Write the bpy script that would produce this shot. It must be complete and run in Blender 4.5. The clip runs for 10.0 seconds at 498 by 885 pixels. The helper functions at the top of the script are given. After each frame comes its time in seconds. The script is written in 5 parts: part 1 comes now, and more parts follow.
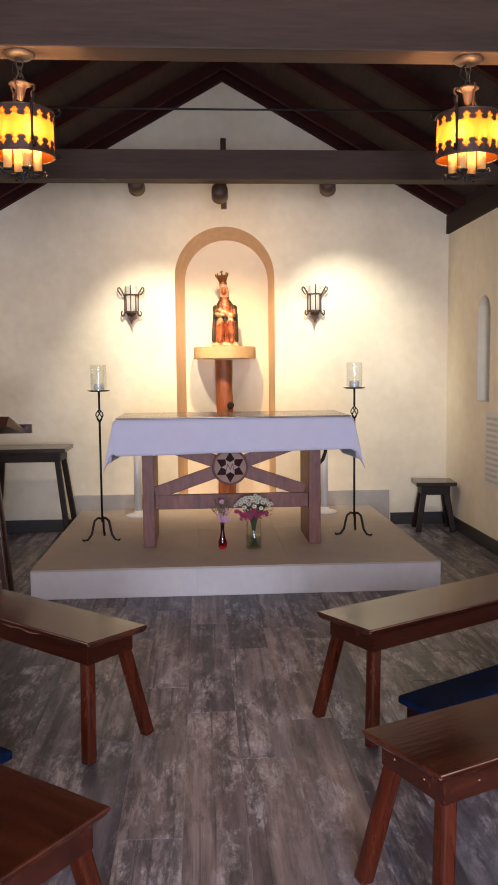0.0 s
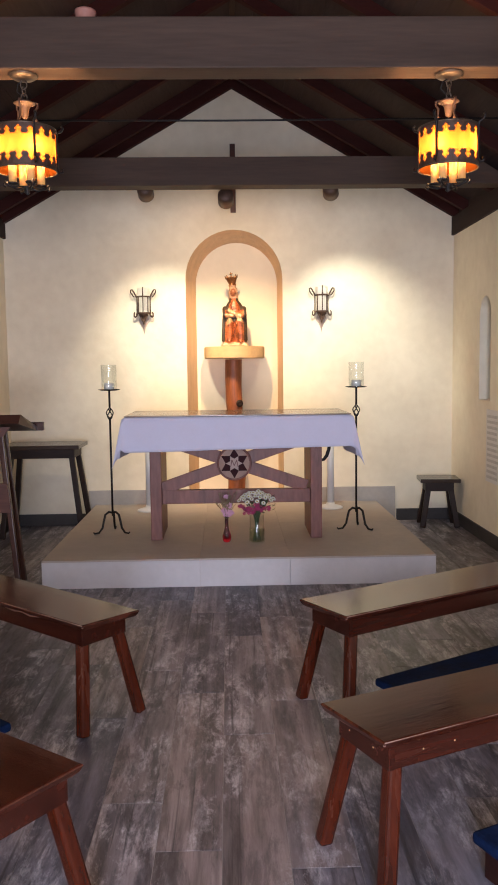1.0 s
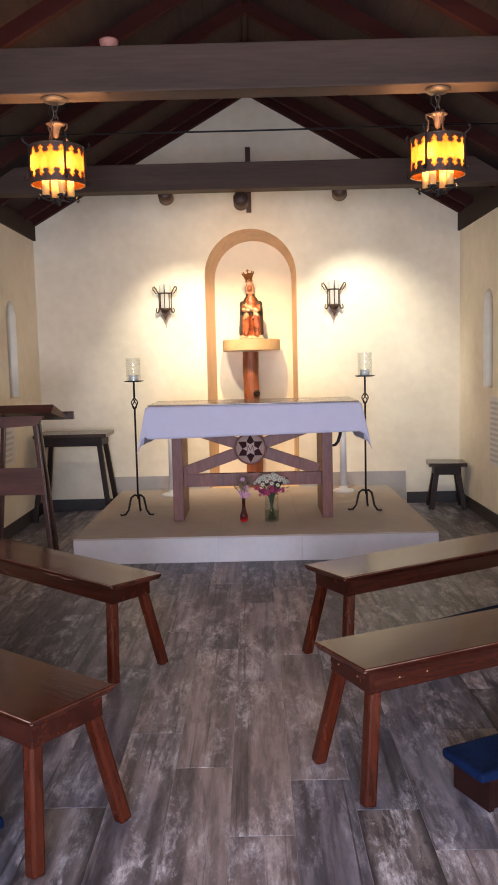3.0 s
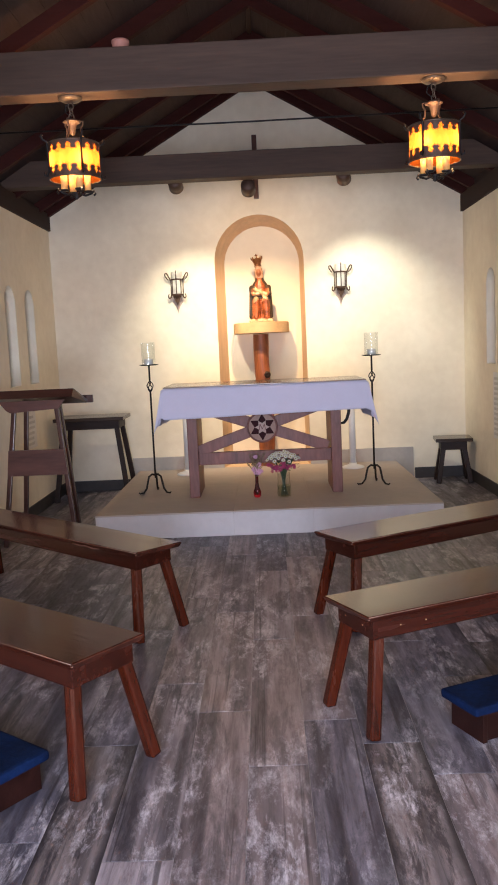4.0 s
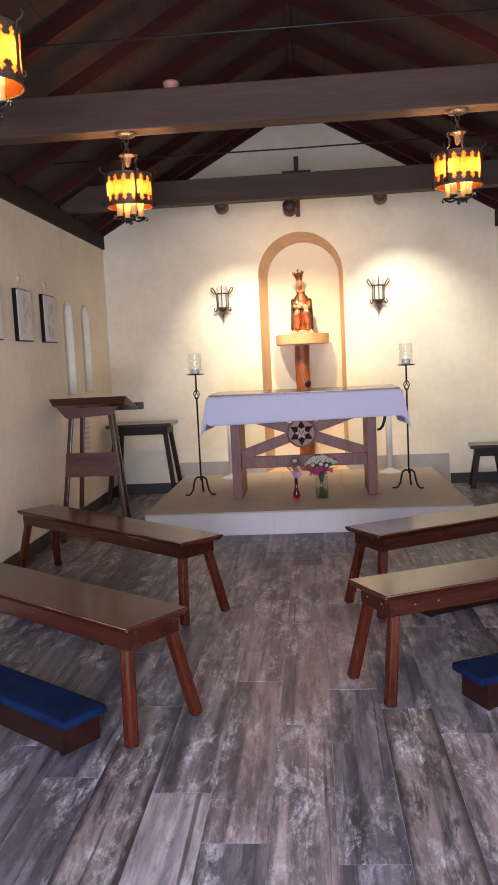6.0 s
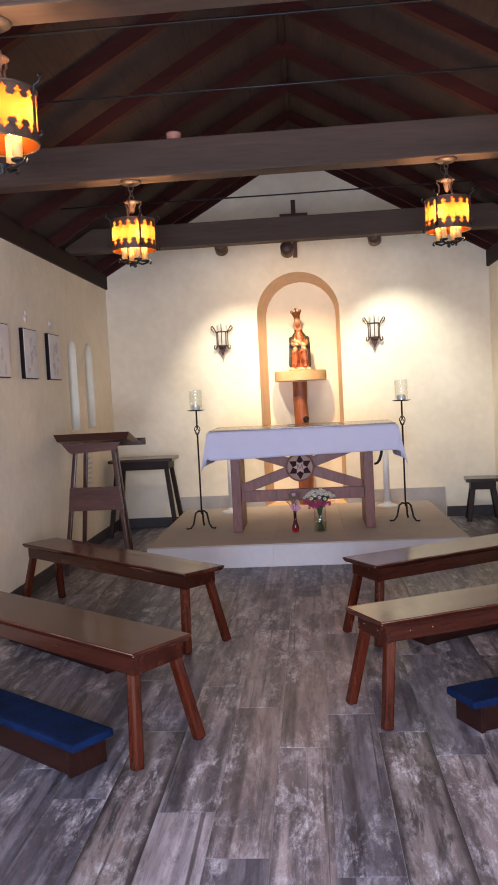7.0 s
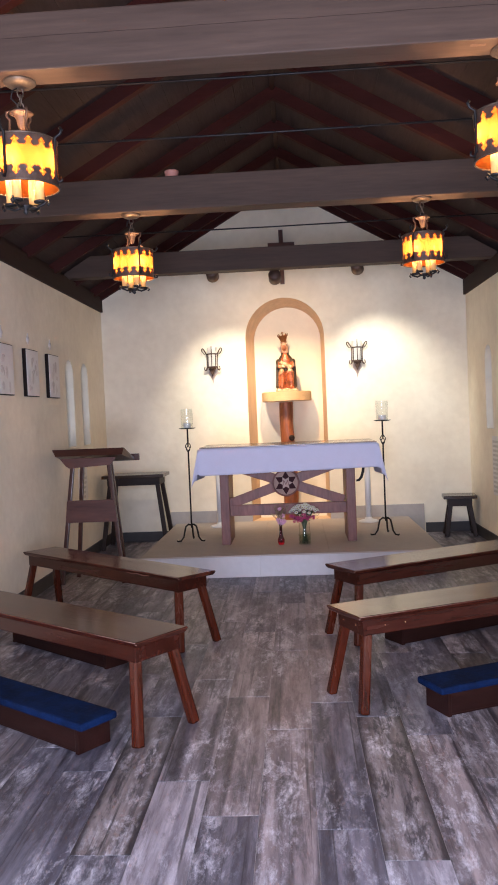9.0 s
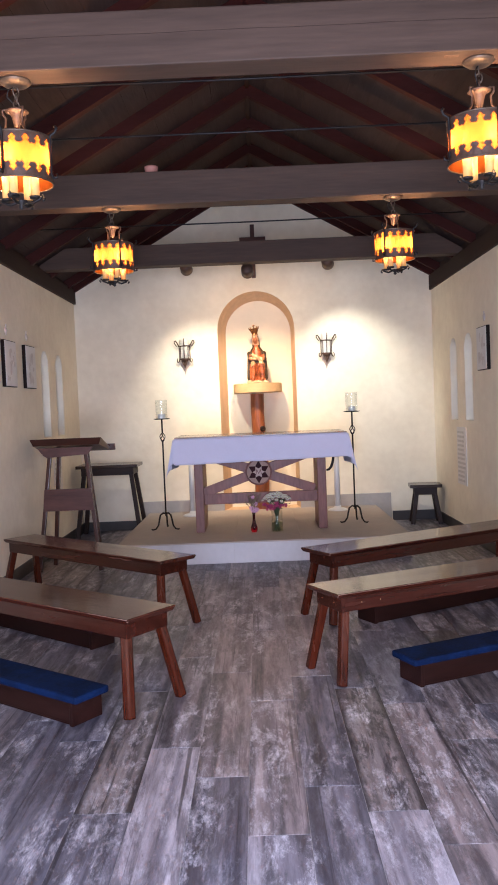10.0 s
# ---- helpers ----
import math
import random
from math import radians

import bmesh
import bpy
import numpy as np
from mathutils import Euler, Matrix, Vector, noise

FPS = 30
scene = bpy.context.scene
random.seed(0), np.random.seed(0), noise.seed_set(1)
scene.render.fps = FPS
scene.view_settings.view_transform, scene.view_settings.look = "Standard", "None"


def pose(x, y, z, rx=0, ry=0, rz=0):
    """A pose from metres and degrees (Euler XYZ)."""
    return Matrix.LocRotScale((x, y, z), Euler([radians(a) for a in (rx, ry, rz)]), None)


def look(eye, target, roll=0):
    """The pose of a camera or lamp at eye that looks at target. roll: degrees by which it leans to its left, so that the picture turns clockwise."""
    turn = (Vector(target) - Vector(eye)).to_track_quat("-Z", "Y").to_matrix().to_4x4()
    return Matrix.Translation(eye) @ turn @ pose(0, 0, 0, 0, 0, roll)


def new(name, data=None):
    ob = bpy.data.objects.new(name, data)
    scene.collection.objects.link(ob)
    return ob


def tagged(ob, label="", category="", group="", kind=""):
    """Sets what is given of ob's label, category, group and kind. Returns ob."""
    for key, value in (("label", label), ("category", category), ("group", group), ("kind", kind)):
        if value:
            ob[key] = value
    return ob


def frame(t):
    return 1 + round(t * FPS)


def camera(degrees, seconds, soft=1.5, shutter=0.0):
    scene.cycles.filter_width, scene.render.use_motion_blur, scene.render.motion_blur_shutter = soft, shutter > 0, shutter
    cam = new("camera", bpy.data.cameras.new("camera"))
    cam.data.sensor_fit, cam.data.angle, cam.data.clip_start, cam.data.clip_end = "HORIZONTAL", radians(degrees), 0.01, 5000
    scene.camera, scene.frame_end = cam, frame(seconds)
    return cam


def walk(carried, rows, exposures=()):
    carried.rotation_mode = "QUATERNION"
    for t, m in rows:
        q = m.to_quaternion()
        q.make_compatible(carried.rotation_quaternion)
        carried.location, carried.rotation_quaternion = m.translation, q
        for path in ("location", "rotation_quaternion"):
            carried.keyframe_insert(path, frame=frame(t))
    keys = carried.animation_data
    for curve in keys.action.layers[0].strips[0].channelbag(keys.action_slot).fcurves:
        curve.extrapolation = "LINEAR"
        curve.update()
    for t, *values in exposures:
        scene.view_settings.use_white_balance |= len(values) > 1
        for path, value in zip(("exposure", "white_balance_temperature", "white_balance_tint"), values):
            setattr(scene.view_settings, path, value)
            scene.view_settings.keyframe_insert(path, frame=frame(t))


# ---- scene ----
cam = camera(34.5, 10.0, soft=1.8)
PATH = [
    (0, (0.022, 0.544, 1.426), (0.14, 2.532, 1.248), -0.6),
    (0.5, (0.107, 0.447, 1.434), (0.197, 2.437, 1.248), -0.7),
    (1, (0.186, 0.334, 1.441), (0.235, 2.325, 1.257), -0.7),
    (1.5, (0.187, 0.237, 1.44), (0.21, 2.228, 1.259), -0.9),
    (2, (0.172, 0.107, 1.433), (0.192, 2.096, 1.229), -1.2),
    (3.5, (0.279, -0.209, 1.424), (0.244, 1.78, 1.225), -1.7),
    (4, (0.257, -0.357, 1.411), (0.211, 1.628, 1.173), -2.6),
    (4.5, (0.299, -0.448, 1.408), (0.196, 1.534, 1.159), -2.0),
    (5, (0.28, -0.561, 1.428), (0.139, 1.421, 1.202), -2.0),
    (6.5, (0.341, -0.839, 1.409), (0.178, 1.146, 1.22), -2.8),
    (7, (0.33, -0.92, 1.417), (0.175, 1.071, 1.297), -2.9),
    (7.5, (0.278, -1.06, 1.397), (0.181, 0.936, 1.302), -3.4),
    (8, (0.279, -1.168, 1.401), (0.23, 0.829, 1.305), -3.1),
    (8.5, (0.33, -1.235, 1.396), (0.247, 0.761, 1.315), -2.8),
    (9, (0.326, -1.299, 1.395), (0.21, 0.697, 1.327), -2.4),
    (9.5, (0.264, -1.394, 1.383), (0.179, 0.603, 1.318), -2.6),
    (10, (0.231, -1.488, 1.374), (0.207, 0.509, 1.286), -2.3),
]
EXPOSURES = [(0, -0.12, 6300, 11), (3.5, -0.06, 6200, 11), (6.5, -0.06, 6080, 11.5), (10, 0.0, 5800, 14)]
walk(cam, [(t, look(eye, target, roll)) for t, eye, target, roll in PATH], EXPOSURES)

# ---- light ----
world = bpy.data.worlds.new("sky")
scene.world = world
world.use_nodes = True
_nt = world.node_tree
_sky = _nt.nodes.new("ShaderNodeTexSky")
_sky.sky_type = "NISHITA"
_sky.sun_disc = False
_sky.sun_elevation, _sky.sun_rotation = radians(67), radians(130)
_bg = _nt.nodes["Background"]
_bg.inputs["Strength"].default_value = 0.15
_nt.links.new(_sky.outputs[0], _bg.inputs[0])


def lamp(name, kind, m, energy, color, **more):
    data = bpy.data.lights.new(name, kind)
    data.energy, data.color = energy, color
    if "size" in more:
        data.shape, data.size, data.size_y = "RECTANGLE", more["size"], more["size_y"]
    if "radius" in more:
        data.shadow_soft_size = more["radius"]
    if "cone" in more:
        data.spot_size, data.spot_blend = radians(more["cone"]), more["blend"]
    ob = new(name, data)
    ob.matrix_world = m
    return ob


sun = lamp("sun", "SUN", look((5, -4, 15), (0, 0, 0)), 3.0, (1.0, 0.95, 0.87))
sun.data.angle = radians(0.5)
# daylight through the open entrance behind the camera
lamp("door_daylight", "AREA", look((0.15, -1.93, 1.15), (0.15, 0.0, 1.27)), 355, (0.80, 0.825, 1.0), size=1.15, size_y=2.2)
SPOTS = ((-0.43, (-0.36, 1.46), 6, 140, (1.0, 0.90, 0.68)), (0.185, (0.25, 1.50), 34, 225, (1.0, 0.64, 0.33)), (0.99, (1.36, 1.58), 7, 138, (1.0, 0.94, 0.76)))
for _x, (_tx, _tz), _e, _core, _c in SPOTS:
    _m = look((_x, 6.735, 2.72), (_tx, 7.77, _tz))
    lamp("spot_spill", "SPOT", _m, _e, _c, radius=0.02, cone=172, blend=1.0)
    lamp("spot_beam", "SPOT", _m, _core, _c, radius=0.02, cone=72, blend=1.0)

# ---- materials ----


def material(name, color, rough=0.5, metal=0.0, vary=0.25, scale=6.0, stretch=(1, 1, 1), bump=0.1, bump_scale=40.0, second=None, coat=0.0, rand=0.0, detail=6.0, contrast=(0.3, 0.7), spec=0.5, rvar=0.1, tint=(1, 1, 1)):
    """Principled surface with variation at two scales and fine relief, in object coordinates."""
    m = bpy.data.materials.new(name)
    m.use_nodes = True
    nt = m.node_tree
    N, L = nt.nodes, nt.links
    b = N["Principled BSDF"]
    b.inputs["Roughness"].default_value, b.inputs["Metallic"].default_value = rough, metal
    b.inputs["Coat Weight"].default_value = coat
    b.inputs["Specular IOR Level"].default_value = spec
    b.inputs["Specular Tint"].default_value = (*tint, 1)
    b.inputs["Coat Roughness"].default_value = 0.12
    tc = N.new("ShaderNodeTexCoord")
    info = N.new("ShaderNodeObjectInfo")
    off = N.new("ShaderNodeVectorMath")
    off.operation = "SCALE"
    off.inputs[0].default_value = (37.0, 23.0, 11.0)
    L.new(info.outputs["Random"], off.inputs["Scale"])
    add = N.new("ShaderNodeVectorMath")
    L.new(tc.outputs["Object"], add.inputs[0])
    L.new(off.outputs[0], add.inputs[1])
    mp = N.new("ShaderNodeMapping")
    mp.inputs["Scale"].default_value = stretch
    L.new(add.outputs[0], mp.inputs["Vector"])
    n1 = N.new("ShaderNodeTexNoise")
    n1.inputs["Scale"].default_value, n1.inputs["Detail"].default_value = scale, detail
    n2 = N.new("ShaderNodeTexNoise")
    n2.inputs["Scale"].default_value, n2.inputs["Detail"].default_value = scale * 5.3, 4
    for n in (n1, n2):
        L.new(mp.outputs[0], n.inputs["Vector"])
    mix = N.new("ShaderNodeMath")
    mix.operation = "MULTIPLY_ADD"
    mix.inputs[1].default_value = 0.35
    L.new(n2.outputs[0], mix.inputs[0])
    half = N.new("ShaderNodeMath")
    half.operation = "MULTIPLY"
    half.inputs[1].default_value = 0.65
    L.new(n1.outputs[0], half.inputs[0])
    L.new(half.outputs[0], mix.inputs[2])
    ramp = N.new("ShaderNodeValToRGB")
    c0 = tuple(c * (1 - vary) for c in color)
    c1 = second or tuple(min(0.95, c * (1 + vary)) for c in color)
    ramp.color_ramp.elements[0].position, ramp.color_ramp.elements[1].position = contrast
    ramp.color_ramp.elements[0].color, ramp.color_ramp.elements[1].color = (*c0, 1), (*c1, 1)
    L.new(mix.outputs[0], ramp.inputs[0])
    out = ramp.outputs[0]
    if rand:
        hsv = N.new("ShaderNodeHueSaturation")
        mr = N.new("ShaderNodeMapRange")
        mr.inputs["To Min"].default_value, mr.inputs["To Max"].default_value = 1 - rand, 1 + rand
        L.new(info.outputs["Random"], mr.inputs["Value"])
        L.new(mr.outputs[0], hsv.inputs["Value"])
        L.new(out, hsv.inputs["Color"])
        out = hsv.outputs[0]
    L.new(out, b.inputs["Base Color"])
    rr = N.new("ShaderNodeMapRange")
    rr.inputs["To Min"].default_value, rr.inputs["To Max"].default_value = max(0.03, rough - rvar), min(1, rough + rvar)
    L.new(n1.outputs[0], rr.inputs["Value"])
    L.new(rr.outputs[0], b.inputs["Roughness"])
    if bump:
        n3 = N.new("ShaderNodeTexNoise")
        n3.inputs["Scale"].default_value, n3.inputs["Detail"].default_value = bump_scale, 5
        L.new(mp.outputs[0], n3.inputs["Vector"])
        bp = N.new("ShaderNodeBump")
        bp.inputs["Strength"].default_value, bp.inputs["Distance"].default_value = bump, 0.01
        L.new(n3.outputs[0], bp.inputs["Height"])
        L.new(bp.outputs[0], b.inputs["Normal"])
    return m


def emitter(name, color, strength):
    m = bpy.data.materials.new(name)
    m.use_nodes = True
    b = m.node_tree.nodes["Principled BSDF"]
    b.inputs["Base Color"].default_value = (*color, 1)
    b.inputs["Emission Color"].default_value = (*color, 1)
    b.inputs["Emission Strength"].default_value = strength
    return m


def glass(name, color=(1, 1, 1), rough=0.02, ior=1.45):
    m = bpy.data.materials.new(name)
    m.use_nodes = True
    b = m.node_tree.nodes["Principled BSDF"]
    b.inputs["Base Color"].default_value = (*color, 1)
    b.inputs["Transmission Weight"].default_value = 1
    b.inputs["Roughness"].default_value, b.inputs["IOR"].default_value = rough, ior
    return m


def thin_glass(name, tint, gloss=0.12):
    """A thin clear sheet: mostly see-through, with a sharp reflection."""
    m = bpy.data.materials.new(name)
    m.use_nodes = True
    nt = m.node_tree
    N, L = nt.nodes, nt.links
    N.remove(N["Principled BSDF"])
    t = N.new("ShaderNodeBsdfTransparent")
    t.inputs[0].default_value = (*tint, 1)
    g = N.new("ShaderNodeBsdfGlossy")
    g.inputs["Roughness"].default_value = 0.05
    fr = N.new("ShaderNodeLayerWeight")
    fr.inputs["Blend"].default_value = 0.25
    ad = N.new("ShaderNodeMath")
    ad.operation = "MULTIPLY_ADD"
    ad.inputs[1].default_value, ad.inputs[2].default_value = 0.5, gloss
    L.new(fr.outputs["Facing"], ad.inputs[0])
    mx = N.new("ShaderNodeMixShader")
    L.new(ad.outputs[0], mx.inputs[0])
    L.new(t.outputs[0], mx.inputs[1])
    L.new(g.outputs[0], mx.inputs[2])
    L.new(mx.outputs[0], N["Material Output"].inputs[0])
    return m


def mica(name):
    """Amber mica sheet that passes and scatters the lamps' light."""
    m = bpy.data.materials.new(name)
    m.use_nodes = True
    nt = m.node_tree
    N, L = nt.nodes, nt.links
    N.remove(N["Principled BSDF"])
    tc = N.new("ShaderNodeTexCoord")
    n = N.new("ShaderNodeTexNoise")
    n.inputs["Scale"].default_value, n.inputs["Detail"].default_value = 14, 6
    L.new(tc.outputs["Object"], n.inputs["Vector"])
    ramp = N.new("ShaderNodeValToRGB")
    ramp.color_ramp.elements[0].color, ramp.color_ramp.elements[1].color = (0.13, 0.031, 0.0036, 1), (0.23, 0.064, 0.010, 1)
    L.new(n.outputs[0], ramp.inputs[0])
    a = N.new("ShaderNodeBsdfTranslucent")
    d = N.new("ShaderNodeBsdfDiffuse")
    t = N.new("ShaderNodeBsdfTransparent")
    for sh in (a, d):
        L.new(ramp.outputs[0], sh.inputs["Color"])
    t.inputs["Color"].default_value = (1.0, 0.62, 0.24, 1)
    m1 = N.new("ShaderNodeMixShader")
    m1.inputs[0].default_value = 0.2
    L.new(a.outputs[0], m1.inputs[1])
    L.new(d.outputs[0], m1.inputs[2])
    m2 = N.new("ShaderNodeMixShader")
    m2.inputs[0].default_value = 0.014
    L.new(m1.outputs[0], m2.inputs[1])
    L.new(t.outputs[0], m2.inputs[2])
    L.new(m2.outputs[0], N["Material Output"].inputs[0])
    return m


def plank_surface(name, tones, pale=1.0, stain=0.74, edge=0.0):
    """Printed wood-look tile: long grain, worn pale scrapes and dark blotches, each tile its own tone."""
    m = bpy.data.materials.new(name)
    m.use_nodes = True
    nt = m.node_tree
    N, L = nt.nodes, nt.links
    b = N["Principled BSDF"]
    tc, info = N.new("ShaderNodeTexCoord"), N.new("ShaderNodeObjectInfo")
    off = N.new("ShaderNodeVectorMath")
    off.operation = "SCALE"
    off.inputs[0].default_value = (41.0, 29.0, 17.0)
    L.new(info.outputs["Random"], off.inputs["Scale"])
    add = N.new("ShaderNodeVectorMath")
    L.new(tc.outputs["Object"], add.inputs[0])
    L.new(off.outputs[0], add.inputs[1])

    def streak(stretch, scale, detail, lo, hi, rough=0.6, twist=0.0):
        mp = N.new("ShaderNodeMapping")
        mp.inputs["Scale"].default_value = stretch
        L.new(add.outputs[0], mp.inputs["Vector"])
        n = N.new("ShaderNodeTexNoise")
        n.inputs["Scale"].default_value, n.inputs["Detail"].default_value = scale, detail
        n.inputs["Roughness"].default_value, n.inputs["Distortion"].default_value = rough, twist
        L.new(mp.outputs[0], n.inputs["Vector"])
        r = N.new("ShaderNodeMapRange")
        r.inputs["From Min"].default_value, r.inputs["From Max"].default_value = lo, hi
        L.new(n.outputs[0], r.inputs["Value"])
        return r.outputs[0]

    def math_node(op, a, c):
        q = N.new("ShaderNodeMath")
        q.operation = op
        for sock, v in zip(q.inputs, (a, c)):
            if isinstance(v, float):
                sock.default_value = v
            else:
                L.new(v, sock)
        return q.outputs[0]

    def mix(fac, a, c, kind="MIX", amount=None):
        x = N.new("ShaderNodeMix")
        x.data_type, x.blend_type = "RGBA", kind
        if fac is None:
            x.inputs[0].default_value = amount
        else:
            L.new(fac if amount is None else math_node("MULTIPLY", fac, amount), x.inputs[0])
        for sock, v in ((x.inputs[6], a), (x.inputs[7], c)):
            if isinstance(v, tuple):
                sock.default_value = (*v, 1)
            else:
                L.new(v, sock)
        return x.outputs[2]

    def scaled(col, by):
        return mix(None, col, by, "MULTIPLY", 1.0)

    tone = N.new("ShaderNodeValToRGB")
    els = tone.color_ramp.elements
    els[0].color, els[1].color = (*tones[0], 1), (*tones[-1], 1)
    for k, c in enumerate(tones[1:-1]):
        els.new((k + 1) / (len(tones) - 1)).color = (*c, 1)
    L.new(info.outputs["Random"], tone.inputs[0])
    grain = streak((5.5, 0.45, 1), 3.4, 8, 0.36, 0.64, 0.66, 0.2)
    col = mix(grain, scaled(tone.outputs[0], (0.46, 0.44, 0.45)), scaled(tone.outputs[0], (1.22, 1.21, 1.22)))
    # narrow printed boards within the tile, each with its own depth of tone
    strip = streak((6.5, 0.10, 1), 2.2, 2, 0.43, 0.50, 0.4, 0.05)
    col = mix(strip, scaled(col, (0.70, 0.70, 0.74)), scaled(col, (1.22, 1.20, 1.20)))
    # pale scrapes, broken up by saw marks
    worn = streak((4.2, 1.5, 1), 3.4, 12, 0.48, 0.60, 0.80, 0.3)
    field = streak((2.2, 0.65, 1), 2.4, 3, 0.38, 0.56, 0.5, 0.3)
    fine = streak((14, 3.0, 1), 6.0, 6, 0.36, 0.62, 0.7)
    broken = math_node("MULTIPLY", worn, math_node("ADD", math_node("MULTIPLY", fine, 0.75), 0.25))
    col = mix(math_node("MULTIPLY", broken, field), col, (0.60, 0.59, 0.67), amount=pale)
    # dark burnt stains and long cracks
    dark = streak((4.2, 0.85, 1), 2.6, 11, 0.50, 0.585, 0.76, 0.35)
    col = mix(dark, col, (0.036, 0.032, 0.040), amount=stain)
    vein = streak((16, 0.22, 1), 2.6, 5, 0.62, 0.69, 0.5, 0.5)
    col = mix(vein, col, (0.022, 0.020, 0.025), amount=0.7)
    if edge:
        sep = N.new("ShaderNodeSeparateXYZ")
        L.new(tc.outputs["Object"], sep.inputs[0])
        wob = streak((1.0, 2.2, 1), 3.0, 6, 0.2, 0.8, 0.6)
        far = math_node("ABSOLUTE", math_node("SUBTRACT", sep.outputs[0], 0.10), 0.0)
        band = N.new("ShaderNodeMapRange")
        band.inputs["From Min"].default_value, band.inputs["From Max"].default_value = 0.082, 0.106
        L.new(math_node("ADD", far, math_node("MULTIPLY", wob, 0.024)), band.inputs["Value"])
        col = mix(band.outputs[0], col, (0.030, 0.027, 0.033), amount=edge)
    L.new(col, b.inputs["Base Color"])
    rr = N.new("ShaderNodeMapRange")
    rr.inputs["To Min"].default_value, rr.inputs["To Max"].default_value = 0.29, 0.46
    L.new(fine, rr.inputs["Value"])
    L.new(rr.outputs[0], b.inputs["Roughness"])
    bp = N.new("ShaderNodeBump")
    b.inputs["Specular IOR Level"].default_value = 0.38
    bp.inputs["Strength"].default_value, bp.inputs["Distance"].default_value = 0.14, 0.002
    L.new(fine, bp.inputs["Height"])
    L.new(bp.outputs[0], b.inputs["Normal"])
    return m


PLASTER = material("cream_plaster", (0.80, 0.705, 0.535), 0.85, vary=0.12, scale=2.4, bump=0.42, bump_scale=9, second=(0.83, 0.75, 0.59), contrast=(0.30, 0.66))
REVEAL = material("tan_reveal_plaster", (0.62, 0.44, 0.27), 0.85, vary=0.12, scale=5, stretch=(3, 3, 0.6), bump=0.2, bump_scale=18)
NICHE = material("niche_plaster", (0.79, 0.71, 0.55), 0.85, vary=0.06, scale=2, bump=0.2, bump_scale=18)
TILE_MIX = plank_surface("weathered_plank_tile", ((0.084, 0.082, 0.105), (0.168, 0.141, 0.139), (0.101, 0.097, 0.122), (0.210, 0.185, 0.192), (0.134, 0.130, 0.155), (0.244, 0.223, 0.242)))
TILE_PALE = plank_surface("bleached_plank_tile", ((0.252, 0.239, 0.277), (0.294, 0.277, 0.315)), 1.0, 0.5)
TILE_SLATE = plank_surface("slate_plank_tile", ((0.109, 0.108, 0.139), (0.147, 0.141, 0.172)), 0.9, 0.55)
TILE_BURNT = plank_surface("burnt_plank_tile", ((0.168, 0.151, 0.155), (0.193, 0.172, 0.176)), 1.0, 0.85, 0.9)
TILE_TAN = plank_surface("tan_plank_tile", ((0.189, 0.160, 0.168), (0.231, 0.200, 0.210)), 0.95, 0.5)
GROUT = material("pale_grout", (0.30, 0.29, 0.29), 0.9, vary=0.2, scale=20, bump=0.2)
# One dais stone in two tints: browner treads, riser paled by door daylight.
STONE = material("buff_dais_stone", (0.40, 0.345, 0.305), 0.65, vary=0.10, scale=3, bump=0.12, bump_scale=60, rand=0.02)
RISER = material("daylit_riser_stone", (0.52, 0.50, 0.51), 0.7, vary=0.08, scale=4, bump=0.12, bump_scale=60, rand=0.02)
SKIRT = material("grey_stone_skirting", (0.40, 0.37, 0.34), 0.75, vary=0.1, scale=5, bump=0.15)
DARKTILE = material("dark_base_tile", (0.035, 0.03, 0.029), 0.45, vary=0.3, scale=8, bump=0.1)
BEAM = material("dark_stained_beam", (0.063, 0.0395, 0.0285), 0.65, vary=0.3, scale=3, stretch=(0.35, 4, 4), bump=0.10, bump_scale=16, spec=0.22)
PLATE = material("dark_wall_plate", (0.030, 0.016, 0.012), 0.7, vary=0.3, scale=3, stretch=(4, 0.35, 4), bump=0.10, bump_scale=16, spec=0.15)
RAFTER = material("red_brown_rafter", (0.037, 0.0095, 0.0075), 0.7, vary=0.22, scale=3, stretch=(0.4, 3, 3), bump=0.2, bump_scale=18, spec=0.10)
BOARD = material("dark_roof_board", (0.042, 0.0285, 0.0255), 0.75, vary=0.3, scale=3, stretch=(3, 0.4, 3), bump=0.2, bump_scale=20, spec=0.12)
BENCH = material("varnished_bench_wood", (0.050, 0.0115, 0.0058), 0.16, vary=0.5, scale=1.9, stretch=(0.6, 4.2, 4.2), bump=0.03, bump_scale=14, spec=0.5, rvar=0.10, contrast=(0.36, 0.64), tint=(1, 0.86, 0.79))
LEG = material("red_varnished_leg", (0.058, 0.0102, 0.0036), 0.25, vary=0.55, scale=3, stretch=(5, 5, 0.6), bump=0.05, bump_scale=16, coat=0.2, spec=0.4)
APRON = material("red_varnished_apron", (0.036, 0.0072, 0.0034), 0.25, vary=0.5, scale=3, stretch=(0.5, 5, 5), bump=0.04, bump_scale=16, coat=0.15, spec=0.4)
KNEEL = material("dark_kneeler_wood", (0.017, 0.0048, 0.0035), 0.4, vary=0.4, scale=3, stretch=(0.6, 5, 5), bump=0.05, bump_scale=16, spec=0.25)
BAND = material("rust_brown_iron", (0.085, 0.048, 0.032), 0.55, metal=0.4, vary=0.4, scale=24, bump=0.2, bump_scale=60)
ALTAR = material("plum_brown_altar_wood", (0.175, 0.075, 0.062), 0.45, vary=0.45, scale=2.5, stretch=(4, 4, 0.9), bump=0.12, bump_scale=16, spec=0.3)
